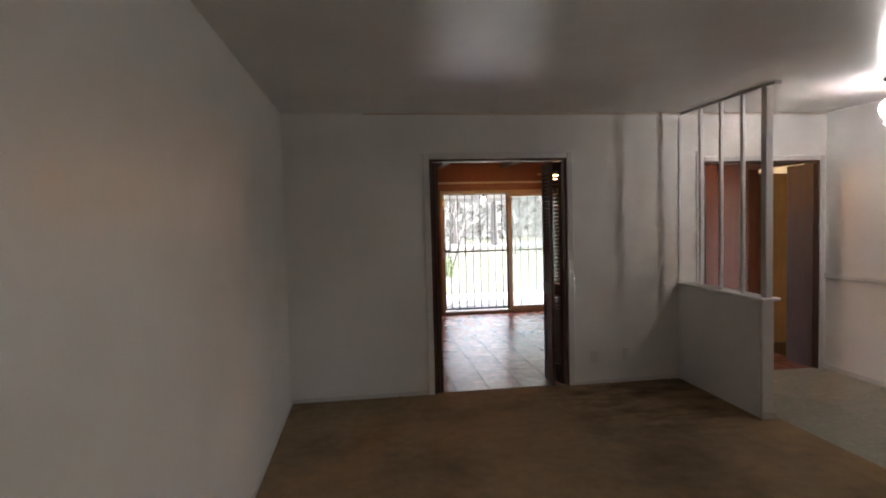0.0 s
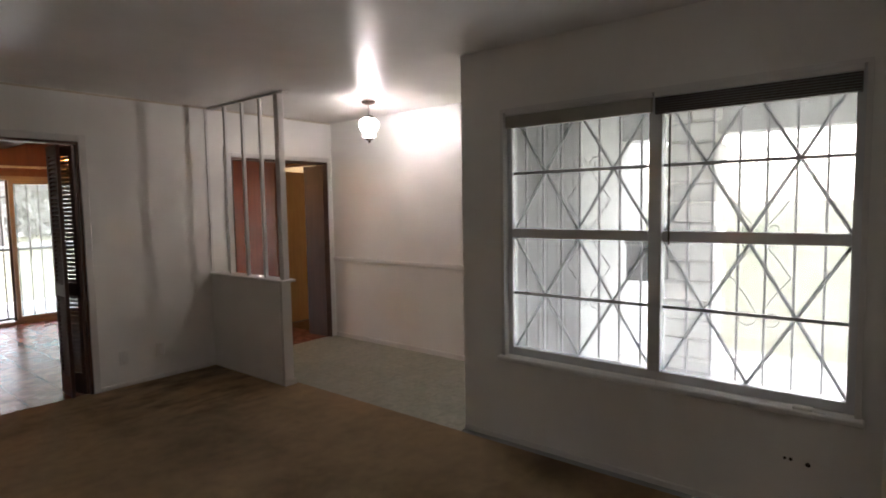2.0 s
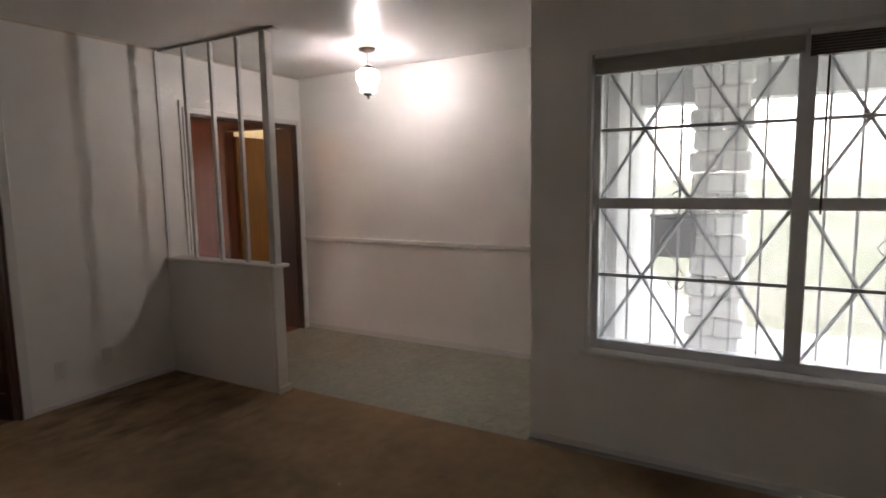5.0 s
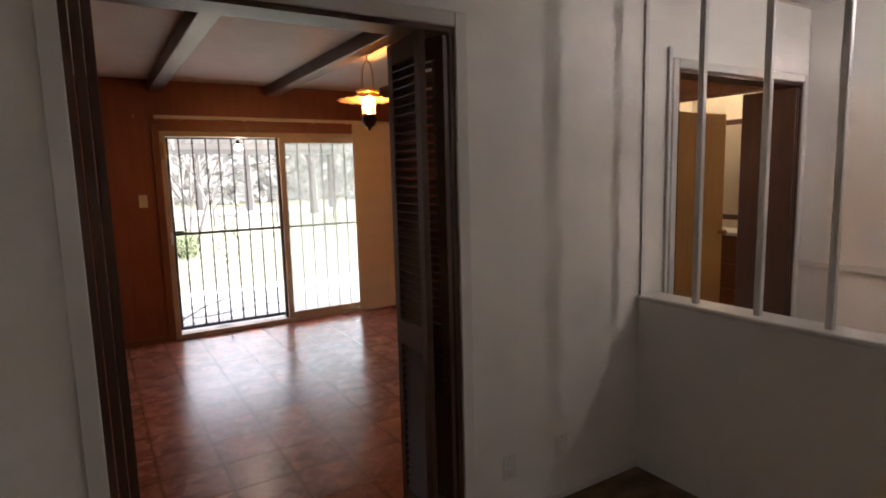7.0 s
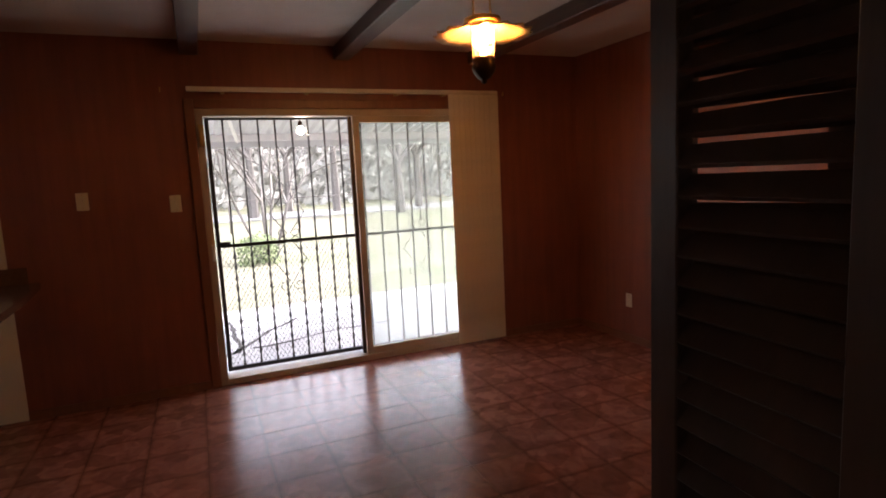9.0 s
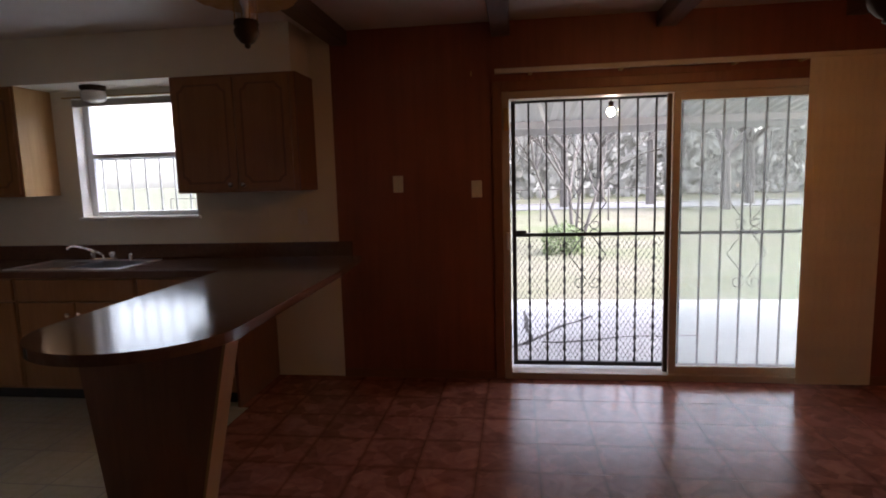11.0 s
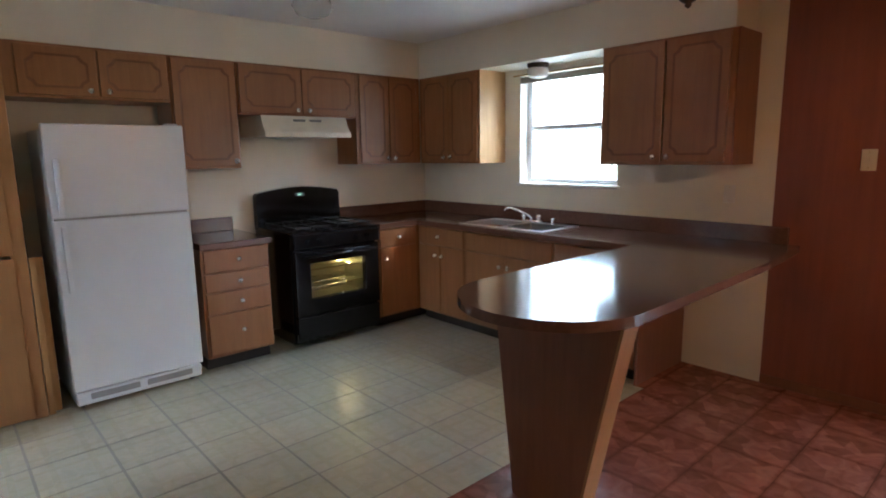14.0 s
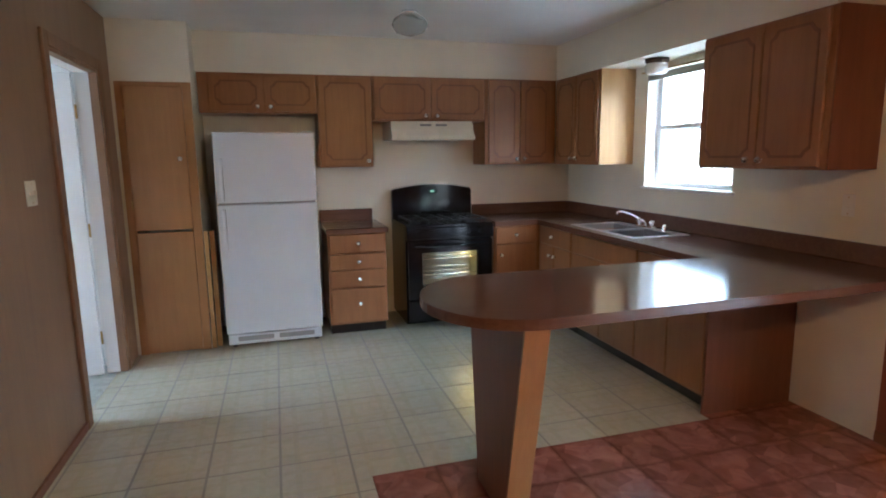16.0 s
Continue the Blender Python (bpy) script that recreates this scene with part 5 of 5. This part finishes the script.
part("drawer", boxes(((SX - 0.055, S0 + 0.01, 0.06), (SX - 0.004, S1 - 0.01, 0.255)), bevel=0.008, seg=2), BLACKGLOSS, st)
part("control_panel", boxes(((SX - 0.06, S0, 0.775), (SX + 0.005, S1, 0.885)), bevel=0.012, seg=2), BLACKGLOSS, st)
for y in (S0 + 0.12, S0 + 0.22, S1 - 0.22, S1 - 0.12):
    bm = bmesh.new()
    add_tube(bm, (SX + 0.003, y, 0.83), (SX + 0.03, y, 0.83), 0.021, 0.017, n=14)
    add_box(bm, (SX + 0.028, y - 0.004, 0.815), (SX + 0.036, y + 0.004, 0.845))
    part("knob", bm, BLACKGLOSS, st)
part("cooktop", boxes(((-2.97, S0, 0.88), (SX - 0.01, S1, 0.905)), bevel=0.008, seg=2), BLACKGLOSS, st)
for cy in (S0 + 0.2, S1 - 0.2):
    bm = bmesh.new()
    for x in (-2.86, -2.62, -2.40):
        add_box(bm, (x - 0.006, cy - 0.15, 0.925), (x + 0.006, cy + 0.15, 0.938))
    for y in (cy - 0.15, cy, cy + 0.15):
        add_box(bm, (-2.88, y - 0.006, 0.925), (-2.38, y + 0.006, 0.938))
        for x in (-2.86, -2.40):
            add_box(bm, (x - 0.006, y - 0.006, 0.905), (x + 0.006, y + 0.006, 0.925))
    part("grate", bm, BLACKMATT, st)
    for x in (-2.74, -2.51):
        part("burner", tubes(((x, cy, 0.904), (x, cy, 0.922), 0.04), n=16), BLACKMATT, st)
bm = bmesh.new()
outl = [(S0 + 0.0, 0.88), (S1, 0.88), (S1, 1.15)]
for k in range(13):
    s = k / 12
    outl.append((S1 - 0.015 - s * (S1 - S0 - 0.03), 1.175 + 0.04 * math.sin(math.pi * s)))
outl.append((S0, 1.15))
fa = [bm.verts.new((-2.985, y, z)) for y, z in outl]
fb = [bm.verts.new((-2.925 + 0.02 * (1.18 - z), y, z)) for y, z in outl]
bm.faces.new(fa)
bm.faces.new(fb[::-1])
for i in range(len(outl)):
    bm.faces.new((fa[i], fa[(i + 1) % len(outl)], fb[(i + 1) % len(outl)], fb[i]))
bg = part("backguard", bm, BLACKGLOSS, st)
part("clock", boxes(((-2.928, 7.47, 1.135), (-2.918, 7.56, 1.165))), BLACKMATT, bg)
part("clock_display", boxes(((-2.92, 7.495, 1.143), (-2.9165, 7.53, 1.157))), CLOCKGLOW, bg, "green clock display")

hood = thing("range_hood", "almond range hood under a cabinet", "range hood")
bm = bmesh.new()
pr = [(-2.998, 1.774), (-2.62, 1.774), (-2.59, 1.70), (-2.56, 1.655), (-2.56, 1.62), (-2.998, 1.62)]
h0 = [bm.verts.new((x, 7.075, z)) for x, z in pr]
h1 = [bm.verts.new((x, 7.81, z)) for x, z in pr]
bm.faces.new(h0)
bm.faces.new(h1[::-1])
for i in range(len(pr)):
    bm.faces.new((h0[i], h0[(i + 1) % 6], h1[(i + 1) % 6], h1[i]))
part("shell", bm, HOODMAT, hood)
part("lip", boxes(((-2.57, 7.07, 1.612), (-2.548, 7.815, 1.652)), bevel=0.004), HOODMAT, hood)
for y0, y1 in ((7.33, 7.43), (7.47, 7.57)):
    v = part("vent_slot", boxes(((-0.004, y0, -0.012), (0.004, y1, 0.012))), GREYPLASTIC, hood)
    v.matrix_basis = pose(-2.605, 0, 1.737, 0, 22, 0)

# pantry closet front
pan = thing("pantry_cabinet", "tall wooden pantry cupboard with two flat doors, closed", "cupboard")
part("frame", boxes(((-2.404, 5.046, 0.0), (-2.385, 5.105, 2.03)), ((-2.404, 5.475, 0.0), (-2.385, 5.549, 2.03)), ((-2.404, 5.105, 1.99), (-2.385, 5.475, 2.03)), bevel=0.002), PANTRYWOOD, pan)
d = part("upper_door", boxes(((-2.388, 5.095, 0.955), (-2.366, 5.49, 2.0)), bevel=0.004), PANTRYWOOD, pan)
knob((-2.366, 5.44, 1.48), (1, 0, 0), d)
part("lower_door", boxes(((-2.388, 5.095, 0.012), (-2.366, 5.49, 0.94)), bevel=0.004), PANTRYWOOD, pan)
for z in (1.15, 1.8):
    part("hinge", boxes(((-2.37, 5.088, z - 0.03), (-2.362, 5.1, z + 0.03))), BRASS, pan)
fill = thing("filler_board", "pale wooden boards leaning beside the refrigerator", "board")
part("board", boxes(((-2.42, 5.555, 0.0), (-2.395, 5.585, 0.93))), CABEDGE, fill)
part("board", boxes(((-2.47, 5.59, 0.0), (-2.44, 5.625, 0.925))), CABEDGE, fill)

# kitchen window
kw = tagged(new("window_2"), "aluminium kitchen window above the sink", "window", kind="structure")
KA, KB, KZ0, KZ1, KY = -1.74, -0.80, 1.215, 2.10, 9.095
part("window_frame", boxes(((KA, KY - 0.02, KZ0), (KA + 0.055, KY + 0.03, KZ1)), ((KB - 0.05, KY - 0.02, KZ0), (KB, KY + 0.03, KZ1)), ((KA + 0.055, KY - 0.02, KZ1 - 0.03), (KB - 0.05, KY + 0.03, KZ1)), ((KA + 0.055, KY - 0.02, KZ0), (KB - 0.05, KY + 0.03, KZ0 + 0.035)), bevel=0.002), ALU, kw)
part("sash_rail", boxes(((KA + 0.055, KY - 0.03, 1.655), (KB - 0.05, KY + 0.02, 1.69)), bevel=0.003), ALU, kw)
part("window_sill", boxes(((KA - 0.02, 8.955, KZ0 - 0.025), (KB + 0.02, 9.074, KZ0 - 0.001)), bevel=0.005), TRIM, kw)
part("reveal", boxes(((KA - 0.001, 8.975, KZ0), (KA + 0.006, 9.074, KZ1)), ((KB - 0.006, 8.975, KZ0), (KB + 0.001, 9.074, KZ1))), TRIM, kw)
for z0, z1 in ((KZ0 + 0.035, 1.655), (1.69, KZ1 - 0.03)):
    g = part("pane", boxes(((KA + 0.055, KY + 0.004, z0), (KB - 0.05, KY + 0.007, z1))), GLASS, kw)
    g.visible_shadow = False
kb = thing("window_blind", "grey blind drawn up at the kitchen window head", "blind")
for k in range(5):
    part("slat", boxes(((KA + 0.01, 8.965, 2.035 + k * 0.01), (KB - 0.01, 9.0, 2.043 + k * 0.01))), TAUPEBLIND, kb)
part("rod", tubes(((KA - 0.06, 8.96, 2.10), (KB, 8.96, 2.10), 0.006)), BRASS, kb)
kbars = thing("kitchen_window_bars", "thin iron bars outside the kitchen window", "window bars")
for i in range(8):
    x = KA + 0.05 + i * 0.12
    part("bar", boxes(((x - 0.005, 9.17, 1.18), (x + 0.005, 9.18, 1.66))), GREYIRON, kbars)
part("rail", boxes(((KA - 0.02, 9.168, 1.18), (KB + 0.02, 9.182, 1.2)), ((KA - 0.02, 9.168, 1.645), (KB + 0.02, 9.182, 1.66))), GREYIRON, kbars)
part("bracket", boxes(((KA - 0.02, 9.129, 1.18), (KA, 9.17, 1.2)), ((KB, 9.129, 1.18), (KB + 0.02, 9.17, 1.2))), GREYIRON, kbars)

# ---------- outdoors ----------
bm = bmesh.new()
bmesh.ops.create_grid(bm, x_segments=1, y_segments=1, size=600)
g = structure("ground", bm, GRASS, "dry winter lawn", "ground")
g.location = (0, 0, -0.22)
structure("patio_slab", boxes(((-2.5, 9.13, -0.21), (6.5, 11.9, -0.06))), CONCRETE, "pale concrete patio slab", "patio")
structure("porch_slab", boxes(((3.46, -3.5, -0.21), (6.25, AY - 0.11, -0.08))), PORCHSLAB, "concrete porch slab", "porch")
structure("road", boxes(((-300, 33, -0.215), (300, 39, -0.19))), ROADMAT, "far grey road", "road")
aw = thing("patio_awning", "white corrugated metal patio awning with a scalloped edge", "awning")
bm = bmesh.new()
n = 150
r0, r1 = [], []
for i in range(n + 1):
    x = 0.4 + i * 6.0 / n
    dz = 0.014 * math.sin(i * math.pi / 1.5)
    r0.append(bm.verts.new((x, 9.14, 2.42 + dz)))
    r1.append(bm.verts.new((x, 11.9, 2.06 + dz)))
for i in range(n):
    bm.faces.new((r0[i], r0[i + 1], r1[i + 1], r1[i]))
a1 = part("roof_sheet", bm, SHEET, aw)
md = a1.modifiers.new("thick", "SOLIDIFY")
md.thickness = 0.008
bm = bmesh.new()
n = 320
r0, r1 = [], []
for i in range(n + 1):
    x = 0.4 + i * 6.0 / n
    r0.append(bm.verts.new((x, 11.91, 2.12)))
    r1.append(bm.verts.new((x, 11.93, 1.92 - 0.022 * abs(math.sin(i * math.pi / 5)))))
for i in range(n):
    bm.faces.new((r0[i], r0[i + 1], r1[i + 1], r1[i]))
a2 = part("valance", bm, SHEET, aw)
md = a2.modifiers.new("thick", "SOLIDIFY")
md.thickness = 0.008
part("cross_beam", boxes(((0.4, 10.2, 2.22), (6.5, 10.25, 2.29)), ((0.4, 11.82, 1.98), (6.5, 11.88, 2.06))), AWNING, aw)
part("brace", tubes(((1.9, 11.85, 1.98), (1.65, 10.1, 2.3), 0.02)), AWNING, aw)
for x in (0.45, 6.3):
    part("post", boxes(((x, 11.82, -0.06), (x + 0.06, 11.88, 1.98))), AWNING, aw)

pl = thing("patio_light", "bare lit bulb hanging under the patio awning", "lamp")
part("cord", tubes(((2.2, 9.24, 1.93), (2.2, 9.24, 2.40), 0.006)), BRONZE, pl)
part("socket", tubes(((2.2, 9.24, 1.895), (2.2, 9.24, 1.935), 0.018), n=10), BRONZE, pl)
bm = bmesh.new()
add_lathe(bm, [(0.014, 1.895), (0.03, 1.87), (0.028, 1.85), (0.0, 1.832)], (2.2, 9.24, 0), 16)
part("bulb", bm, PATIOBULB, pl)
for x in (1.24, 3.87):
    hk = thing("wall_hook", "small brass hook on the panelled wall", "hook")
    part("hook", tubes(((x, 8.98, 2.115), (x, 8.955, 2.11), 0.004), ((x, 8.955, 2.11), (x, 8.955, 2.14), 0.004)), BRASS, hk)
# uneven dark strips laid along three broken lines on the slab
crack = thing("slab_streak", "uneven dark streak across the patio slab", "crack")
rnd = random.Random(11)
bm = bmesh.new()
for start, step, n in (((1.35, 9.75), (0.16, 0.15), 8), ((1.75, 10.1), (0.2, 0.02), 9), ((1.6, 10.0), (0.02, 0.2), 6)):
    x, y = start
    for k in range(n):
        x2, y2 = x + step[0] * rnd.uniform(0.5, 1.4) + rnd.uniform(-0.05, 0.05), y + step[1] * rnd.uniform(0.5, 1.4) + rnd.uniform(-0.04, 0.04)
        d = Vector((x2 - x, y2 - y, 0)).normalized()
        s = Vector((-d.y, d.x, 0)) * rnd.uniform(0.012, 0.035)
        p, q = Vector((x, y, -0.056)), Vector((x2, y2, -0.056)) + d * 0.01
        bm.faces.new([bm.verts.new(v) for v in (p - s, q - s * 0.7, q + s * 0.7, p + s)])
        x, y = x2, y2
part("streak_line", bm, DARKSTREAK, crack)

# wire fence of the yard
fence = thing("yard_fence", "low wire yard fence on posts", "fence")
for i in range(14):
    x = -12 + i * 2.4
    part("post", tubes(((x, 26, -0.22), (x, 26, 0.95), 0.03)), BARK, fence)
part("rail", tubes(((-12, 26, 0.93), (19.2, 26, 0.93), 0.014), ((-12, 26, 0.4), (19.2, 26, 0.4), 0.008)), BARK, fence)


# bare trees
def bare_tree(x, y, h, seed, leaves=0, r0=0.14, lean=0.0, forks=4, leaf=0.05, spread=0.22):
    rnd = random.Random(seed)
    tree = thing("tree", "bare winter tree with thin spreading branches", "tree", "trees of the yard", at=(x, y, -0.22))
    bm = bmesh.new()
    twigs = []

    def grow(p, d, ln, r, depth):
        q = p + d * ln
        add_tube(bm, p, q, r, r * 0.68, n=6 if depth < 2 else 4, caps=False)
        if depth >= forks:
            twigs.append(q)
            return
        for k in range(3 if depth < 2 else 2 + (rnd.random() < 0.5)):
            nd = (d + Vector((rnd.uniform(-0.8, 0.8), rnd.uniform(-0.8, 0.8), rnd.uniform(-0.25, 0.55)))).normalized()
            grow(q, nd, ln * rnd.uniform(0.62, 0.85), r * 0.62, depth + 1)
    grow(Vector((0, 0, 0)), Vector((lean, 0.05, 1)).normalized(), h * 0.3, r0, 0)
    part("trunk", bm, BARK, tree)
    if leaves:
        bm = bmesh.new()
        for q in twigs:
            for k in range(leaves):
                c = q + Vector((rnd.gauss(0, spread), rnd.gauss(0, spread), rnd.gauss(0, spread * 0.8)))
                s = rnd.uniform(0.6, 1.4) * leaf
                u = Vector((rnd.uniform(-1, 1), rnd.uniform(-1, 1), rnd.uniform(-1, 1))).normalized() * s
                v = u.orthogonal().normalized() * s * 0.6
                f = [bm.verts.new(c + u), bm.verts.new(c + v), bm.verts.new(c - u), bm.verts.new(c - v)]
                bm.faces.new(f)
        part("crown", bm, LEAF, tree)
    return tree


bare_tree(2.75, 17.6, 4.4, 3, 0, 0.05, -0.05, 5)
bare_tree(2.9, 17.8, 4.2, 8, 0, 0.045, 0.30, 5)
bare_tree(2.65, 17.8, 4.0, 12, 0, 0.042, -0.40, 5)
bare_tree(2.8, 17.9, 4.0, 17, 0, 0.038, 0.1, 5)
for i, (x, y, h, s) in enumerate(((-7, 43, 9, 1), (-2, 47, 11, 2), (4, 44, 10, 5), (8.5, 45, 11, 6), (13, 44, 10, 7), (19, 47, 12, 9), (-13, 46, 10, 10), (25, 46, 11, 14), (1, 41, 8, 21), (6.5, 49, 11, 22), (-4.5, 50, 11, 23), (10.5, 40, 8, 24), (16, 52, 12, 25))):
    bare_tree(x, y - 9, h, s, 7 if i % 3 else 4, 0.25, 0.0, 5, 0.17, 0.55)
# bush at the foot of the tree
rnd = random.Random(4)
bush = thing("shrub", "sparse green shrub at the foot of the tree", "shrub", at=(2.5, 17.3, -0.22))
bm = bmesh.new()
for k in range(900):
    a, rr, z = rnd.uniform(0, 6.28), rnd.random() ** 0.5 * 0.45, rnd.uniform(0.02, 0.75)
    c = Vector((rr * math.cos(a), rr * math.sin(a), z * (1 - rr * 0.8)))
    u = Vector((rnd.uniform(-1, 1), rnd.uniform(-1, 1), rnd.uniform(-0.5, 1))).normalized() * rnd.uniform(0.03, 0.06)
    v = u.orthogonal().normalized() * 0.02
    bm.faces.new([bm.verts.new(c + u), bm.verts.new(c + v), bm.verts.new(c - u), bm.verts.new(c - v)])
part("crown", bm, LEAF, bush)
bm = bmesh.new()
for k in range(9):
    a = k * 0.7
    add_tube(bm, (0, 0, 0), (0.25 * math.cos(a), 0.25 * math.sin(a), 0.5), 0.012, 0.004, n=5)
part("stems", bm, BARK, bush)


# thicket behind the yard
rnd = random.Random(77)
verts, faces = [], []
for k in range(120):
    x, y, r, h = rnd.uniform(-5, 60), rnd.uniform(46, 62), rnd.uniform(0.05, 0.14), rnd.uniform(6, 12)
    n0, lx = len(verts), rnd.uniform(-0.8, 0.8)
    for q in range(4):
        verts.append((x + r * math.cos(q * 1.571), y + r * math.sin(q * 1.571), -0.25))
    for q in range(4):
        verts.append((x + lx + r * 0.4 * math.cos(q * 1.571), y + r * 0.4 * math.sin(q * 1.571), h))
    faces += [(n0 + q, n0 + (q + 1) % 4, n0 + 4 + (q + 1) % 4, n0 + 4 + q) for q in range(4)]
for k in range(30000):
    x, y = rnd.uniform(-5, 60), rnd.uniform(46, 64)
    c = Vector((x, y, rnd.random() ** 1.3 * (8.0 + 2.5 * math.sin(x * 0.35) + 1.5 * math.sin(x * 1.1))))
    u = Vector((rnd.uniform(-1, 1), rnd.uniform(-0.5, 0.5), rnd.uniform(-1, 1))).normalized() * rnd.uniform(0.2, 0.55)
    v = u.cross(Vector((0, 1, 0))).normalized() * u.length * rnd.uniform(0.15, 0.6)
    n0 = len(verts)
    verts += [tuple(c + u), tuple(c + v), tuple(c - u), tuple(c - v)]
    faces.append((n0, n0 + 1, n0 + 2, n0 + 3))
me = bpy.data.meshes.new("far_thicket")
me.from_pydata(verts, [], faces)
me.materials.append(WOODS)
tagged(new("far_thicket", me), "grey-brown winter thicket behind the yard", "woods", kind="stuff")


def far_house(x, y, w, d, h, seed):
    hs = thing("far_house", "far low house across the road, pale walls", "house", "far houses", at=(x, y, -0.22))
    part("wall", boxes(((-w / 2, -d / 2, 0), (w / 2, d / 2, h))), FARWALL, hs)
    bm = bmesh.new()
    o = 0.5
    v = [bm.verts.new(p) for p in ((-w / 2 - o, -d / 2 - o, h), (w / 2 + o, -d / 2 - o, h), (w / 2 + o, d / 2 + o, h), (-w / 2 - o, d / 2 + o, h), (-w / 2 + 1, 0, h + 1.6), (w / 2 - 1, 0, h + 1.6))]
    for f in ((0, 1, 5, 4), (1, 2, 5), (2, 3, 4, 5), (3, 0, 4), (3, 2, 1, 0)):
        bm.faces.new([v[i] for i in f])
    part("roof", bm, FARROOF, hs)
    for k in range(3):
        xx = -w / 2 + (k + 0.6) * w / 3.2
        part("window", boxes(((xx - 0.6, -d / 2 - 0.04, 0.9), (xx + 0.6, -d / 2 + 0.01, 2.0)), bevel=0.02), FARPANE, hs)
    return hs


far_house(-14, 82, 14, 8, 2.9, 1)
far_house(22, 86, 15, 8, 2.9, 2)
bare_tree(27, -5, 9, 32, 2, 0.22, 0.0, 5)

# front porch
structure("porch_ceiling", boxes(((3.46, -3.5, 2.36), (6.1, AY - 0.11, 2.42))), PORCHPAINT, "white porch ceiling", "porch")
structure("porch_beam", boxes(((5.75, -3.5, 2.10), (6.0, AY - 0.11, 2.36))), PORCHPAINT, "white porch beam", "porch")
structure("wall_porch_side", boxes(((4.78, AY - 0.11, -0.2), (6.4, AY, 2.36))), PORCHPAINT, "white boarded side wall of the porch", "wall")
for i in range(9):
    x0 = 3.50 + i * 0.145
    structure("siding_board", boxes(((x0, AY - 0.135, -0.08), (x0 + 0.14, AY - 0.111, 2.36)), bevel=0.003), SIDING, "grey vertical siding board", "siding")
col = thing("stone_column", "white painted rough stone porch column", "column")
rnd = random.Random(5)
for r in range(14):
    for k in range(2):
        bm = bmesh.new()
        y0 = 0.98 + k * 0.24 + (0.0 if r % 2 else 0.03 * (1 - 2 * k))
        j = [rnd.uniform(0, 0.02) for _ in range(4)]
        add_box(bm, (5.62 + j[0], y0 + 0.004, -0.08 + r * 0.1755 + 0.004), (5.98 - j[1], y0 + 0.236, -0.08 + (r + 1) * 0.1755 - 0.002 - j[2] * 0.3), 0.02)
        part("stone", bm, STONE, col)
mail = thing("mailbox", "dark metal mailbox on the porch column", "mailbox")
part("box", boxes(((5.46, 1.38, 0.79), (5.63, 1.72, 1.13)), bevel=0.02), DARKMETAL, mail)
part("lid", boxes(((5.445, 1.37, 1.126), (5.635, 1.73, 1.16)), bevel=0.01), DARKMETAL, mail)
bm = bmesh.new()
add_prism(bm, [(6.25, 1.25), (8.6, 1.75), (12.0, 3.0), (20.0, 6.5), (19.5, 7.6), (11.4, 4.1), (8.3, 2.85), (6.25, 2.3)], -0.225, -0.2)
structure("front_path", bm, CONCRETE, "pale concrete front path", "path")

# ---------- floor tiles ----------
def tiles(parent, mat, rects, ox, oy, pitch, gap, top):
    """Square tiles on a grid, clipped to the floor's rectangles; alike tiles share a mesh."""
    shapes = {}
    for (xa, ya, xb, yb) in rects:
        i0, i1 = math.floor((xa - ox) / pitch), math.ceil((xb - ox) / pitch)
        j0, j1 = math.floor((ya - oy) / pitch), math.ceil((yb - oy) / pitch)
        for i in range(i0, i1):
            for j in range(j0, j1):
                x0, x1 = max(xa, ox + i * pitch + gap / 2), min(xb, ox + (i + 1) * pitch - gap / 2)
                y0, y1 = max(ya, oy + j * pitch + gap / 2), min(yb, oy + (j + 1) * pitch - gap / 2)
                if x1 - x0 < 0.01 or y1 - y0 < 0.01:
                    continue
                cx, cy = ox + (i + 0.5) * pitch, oy + (j + 0.5) * pitch
                key = tuple(round(v, 4) for v in (x0 - cx, y0 - cy, x1 - cx, y1 - cy))
                if key not in shapes:
                    bm = bmesh.new()
                    add_box(bm, (key[0], key[1], -0.006), (key[2], key[3], 0.0))
                    shapes[key] = mesh_of("tile", bm, mat)
                t = new("tile", shapes[key])
                t.parent = parent
                t.location = (cx, cy, top)


tiles(vinyl_floor, VINYL, [(-3.0, 4.962, -0.2, 8.36), (-3.0, 8.362, -0.256, 8.98), (-0.2, 4.962, 0.2, 6.46)], -0.09, 6.05, 0.333, 0.012, 0.0)
tiles(den_floor, PARQUET, [(-0.198, 6.462, 4.64, 8.98), (0.202, 4.937, 4.64, 6.46), (-0.253, 8.362, -0.2, 8.98)], -0.2, 6.46, 0.305, 0.003, 0.0)
tiles(alcove_floor, ALCVINYL, [(3.272, AY, 4.66, 4.937)], 3.27, AY, 0.305, 0.006, 0.0)
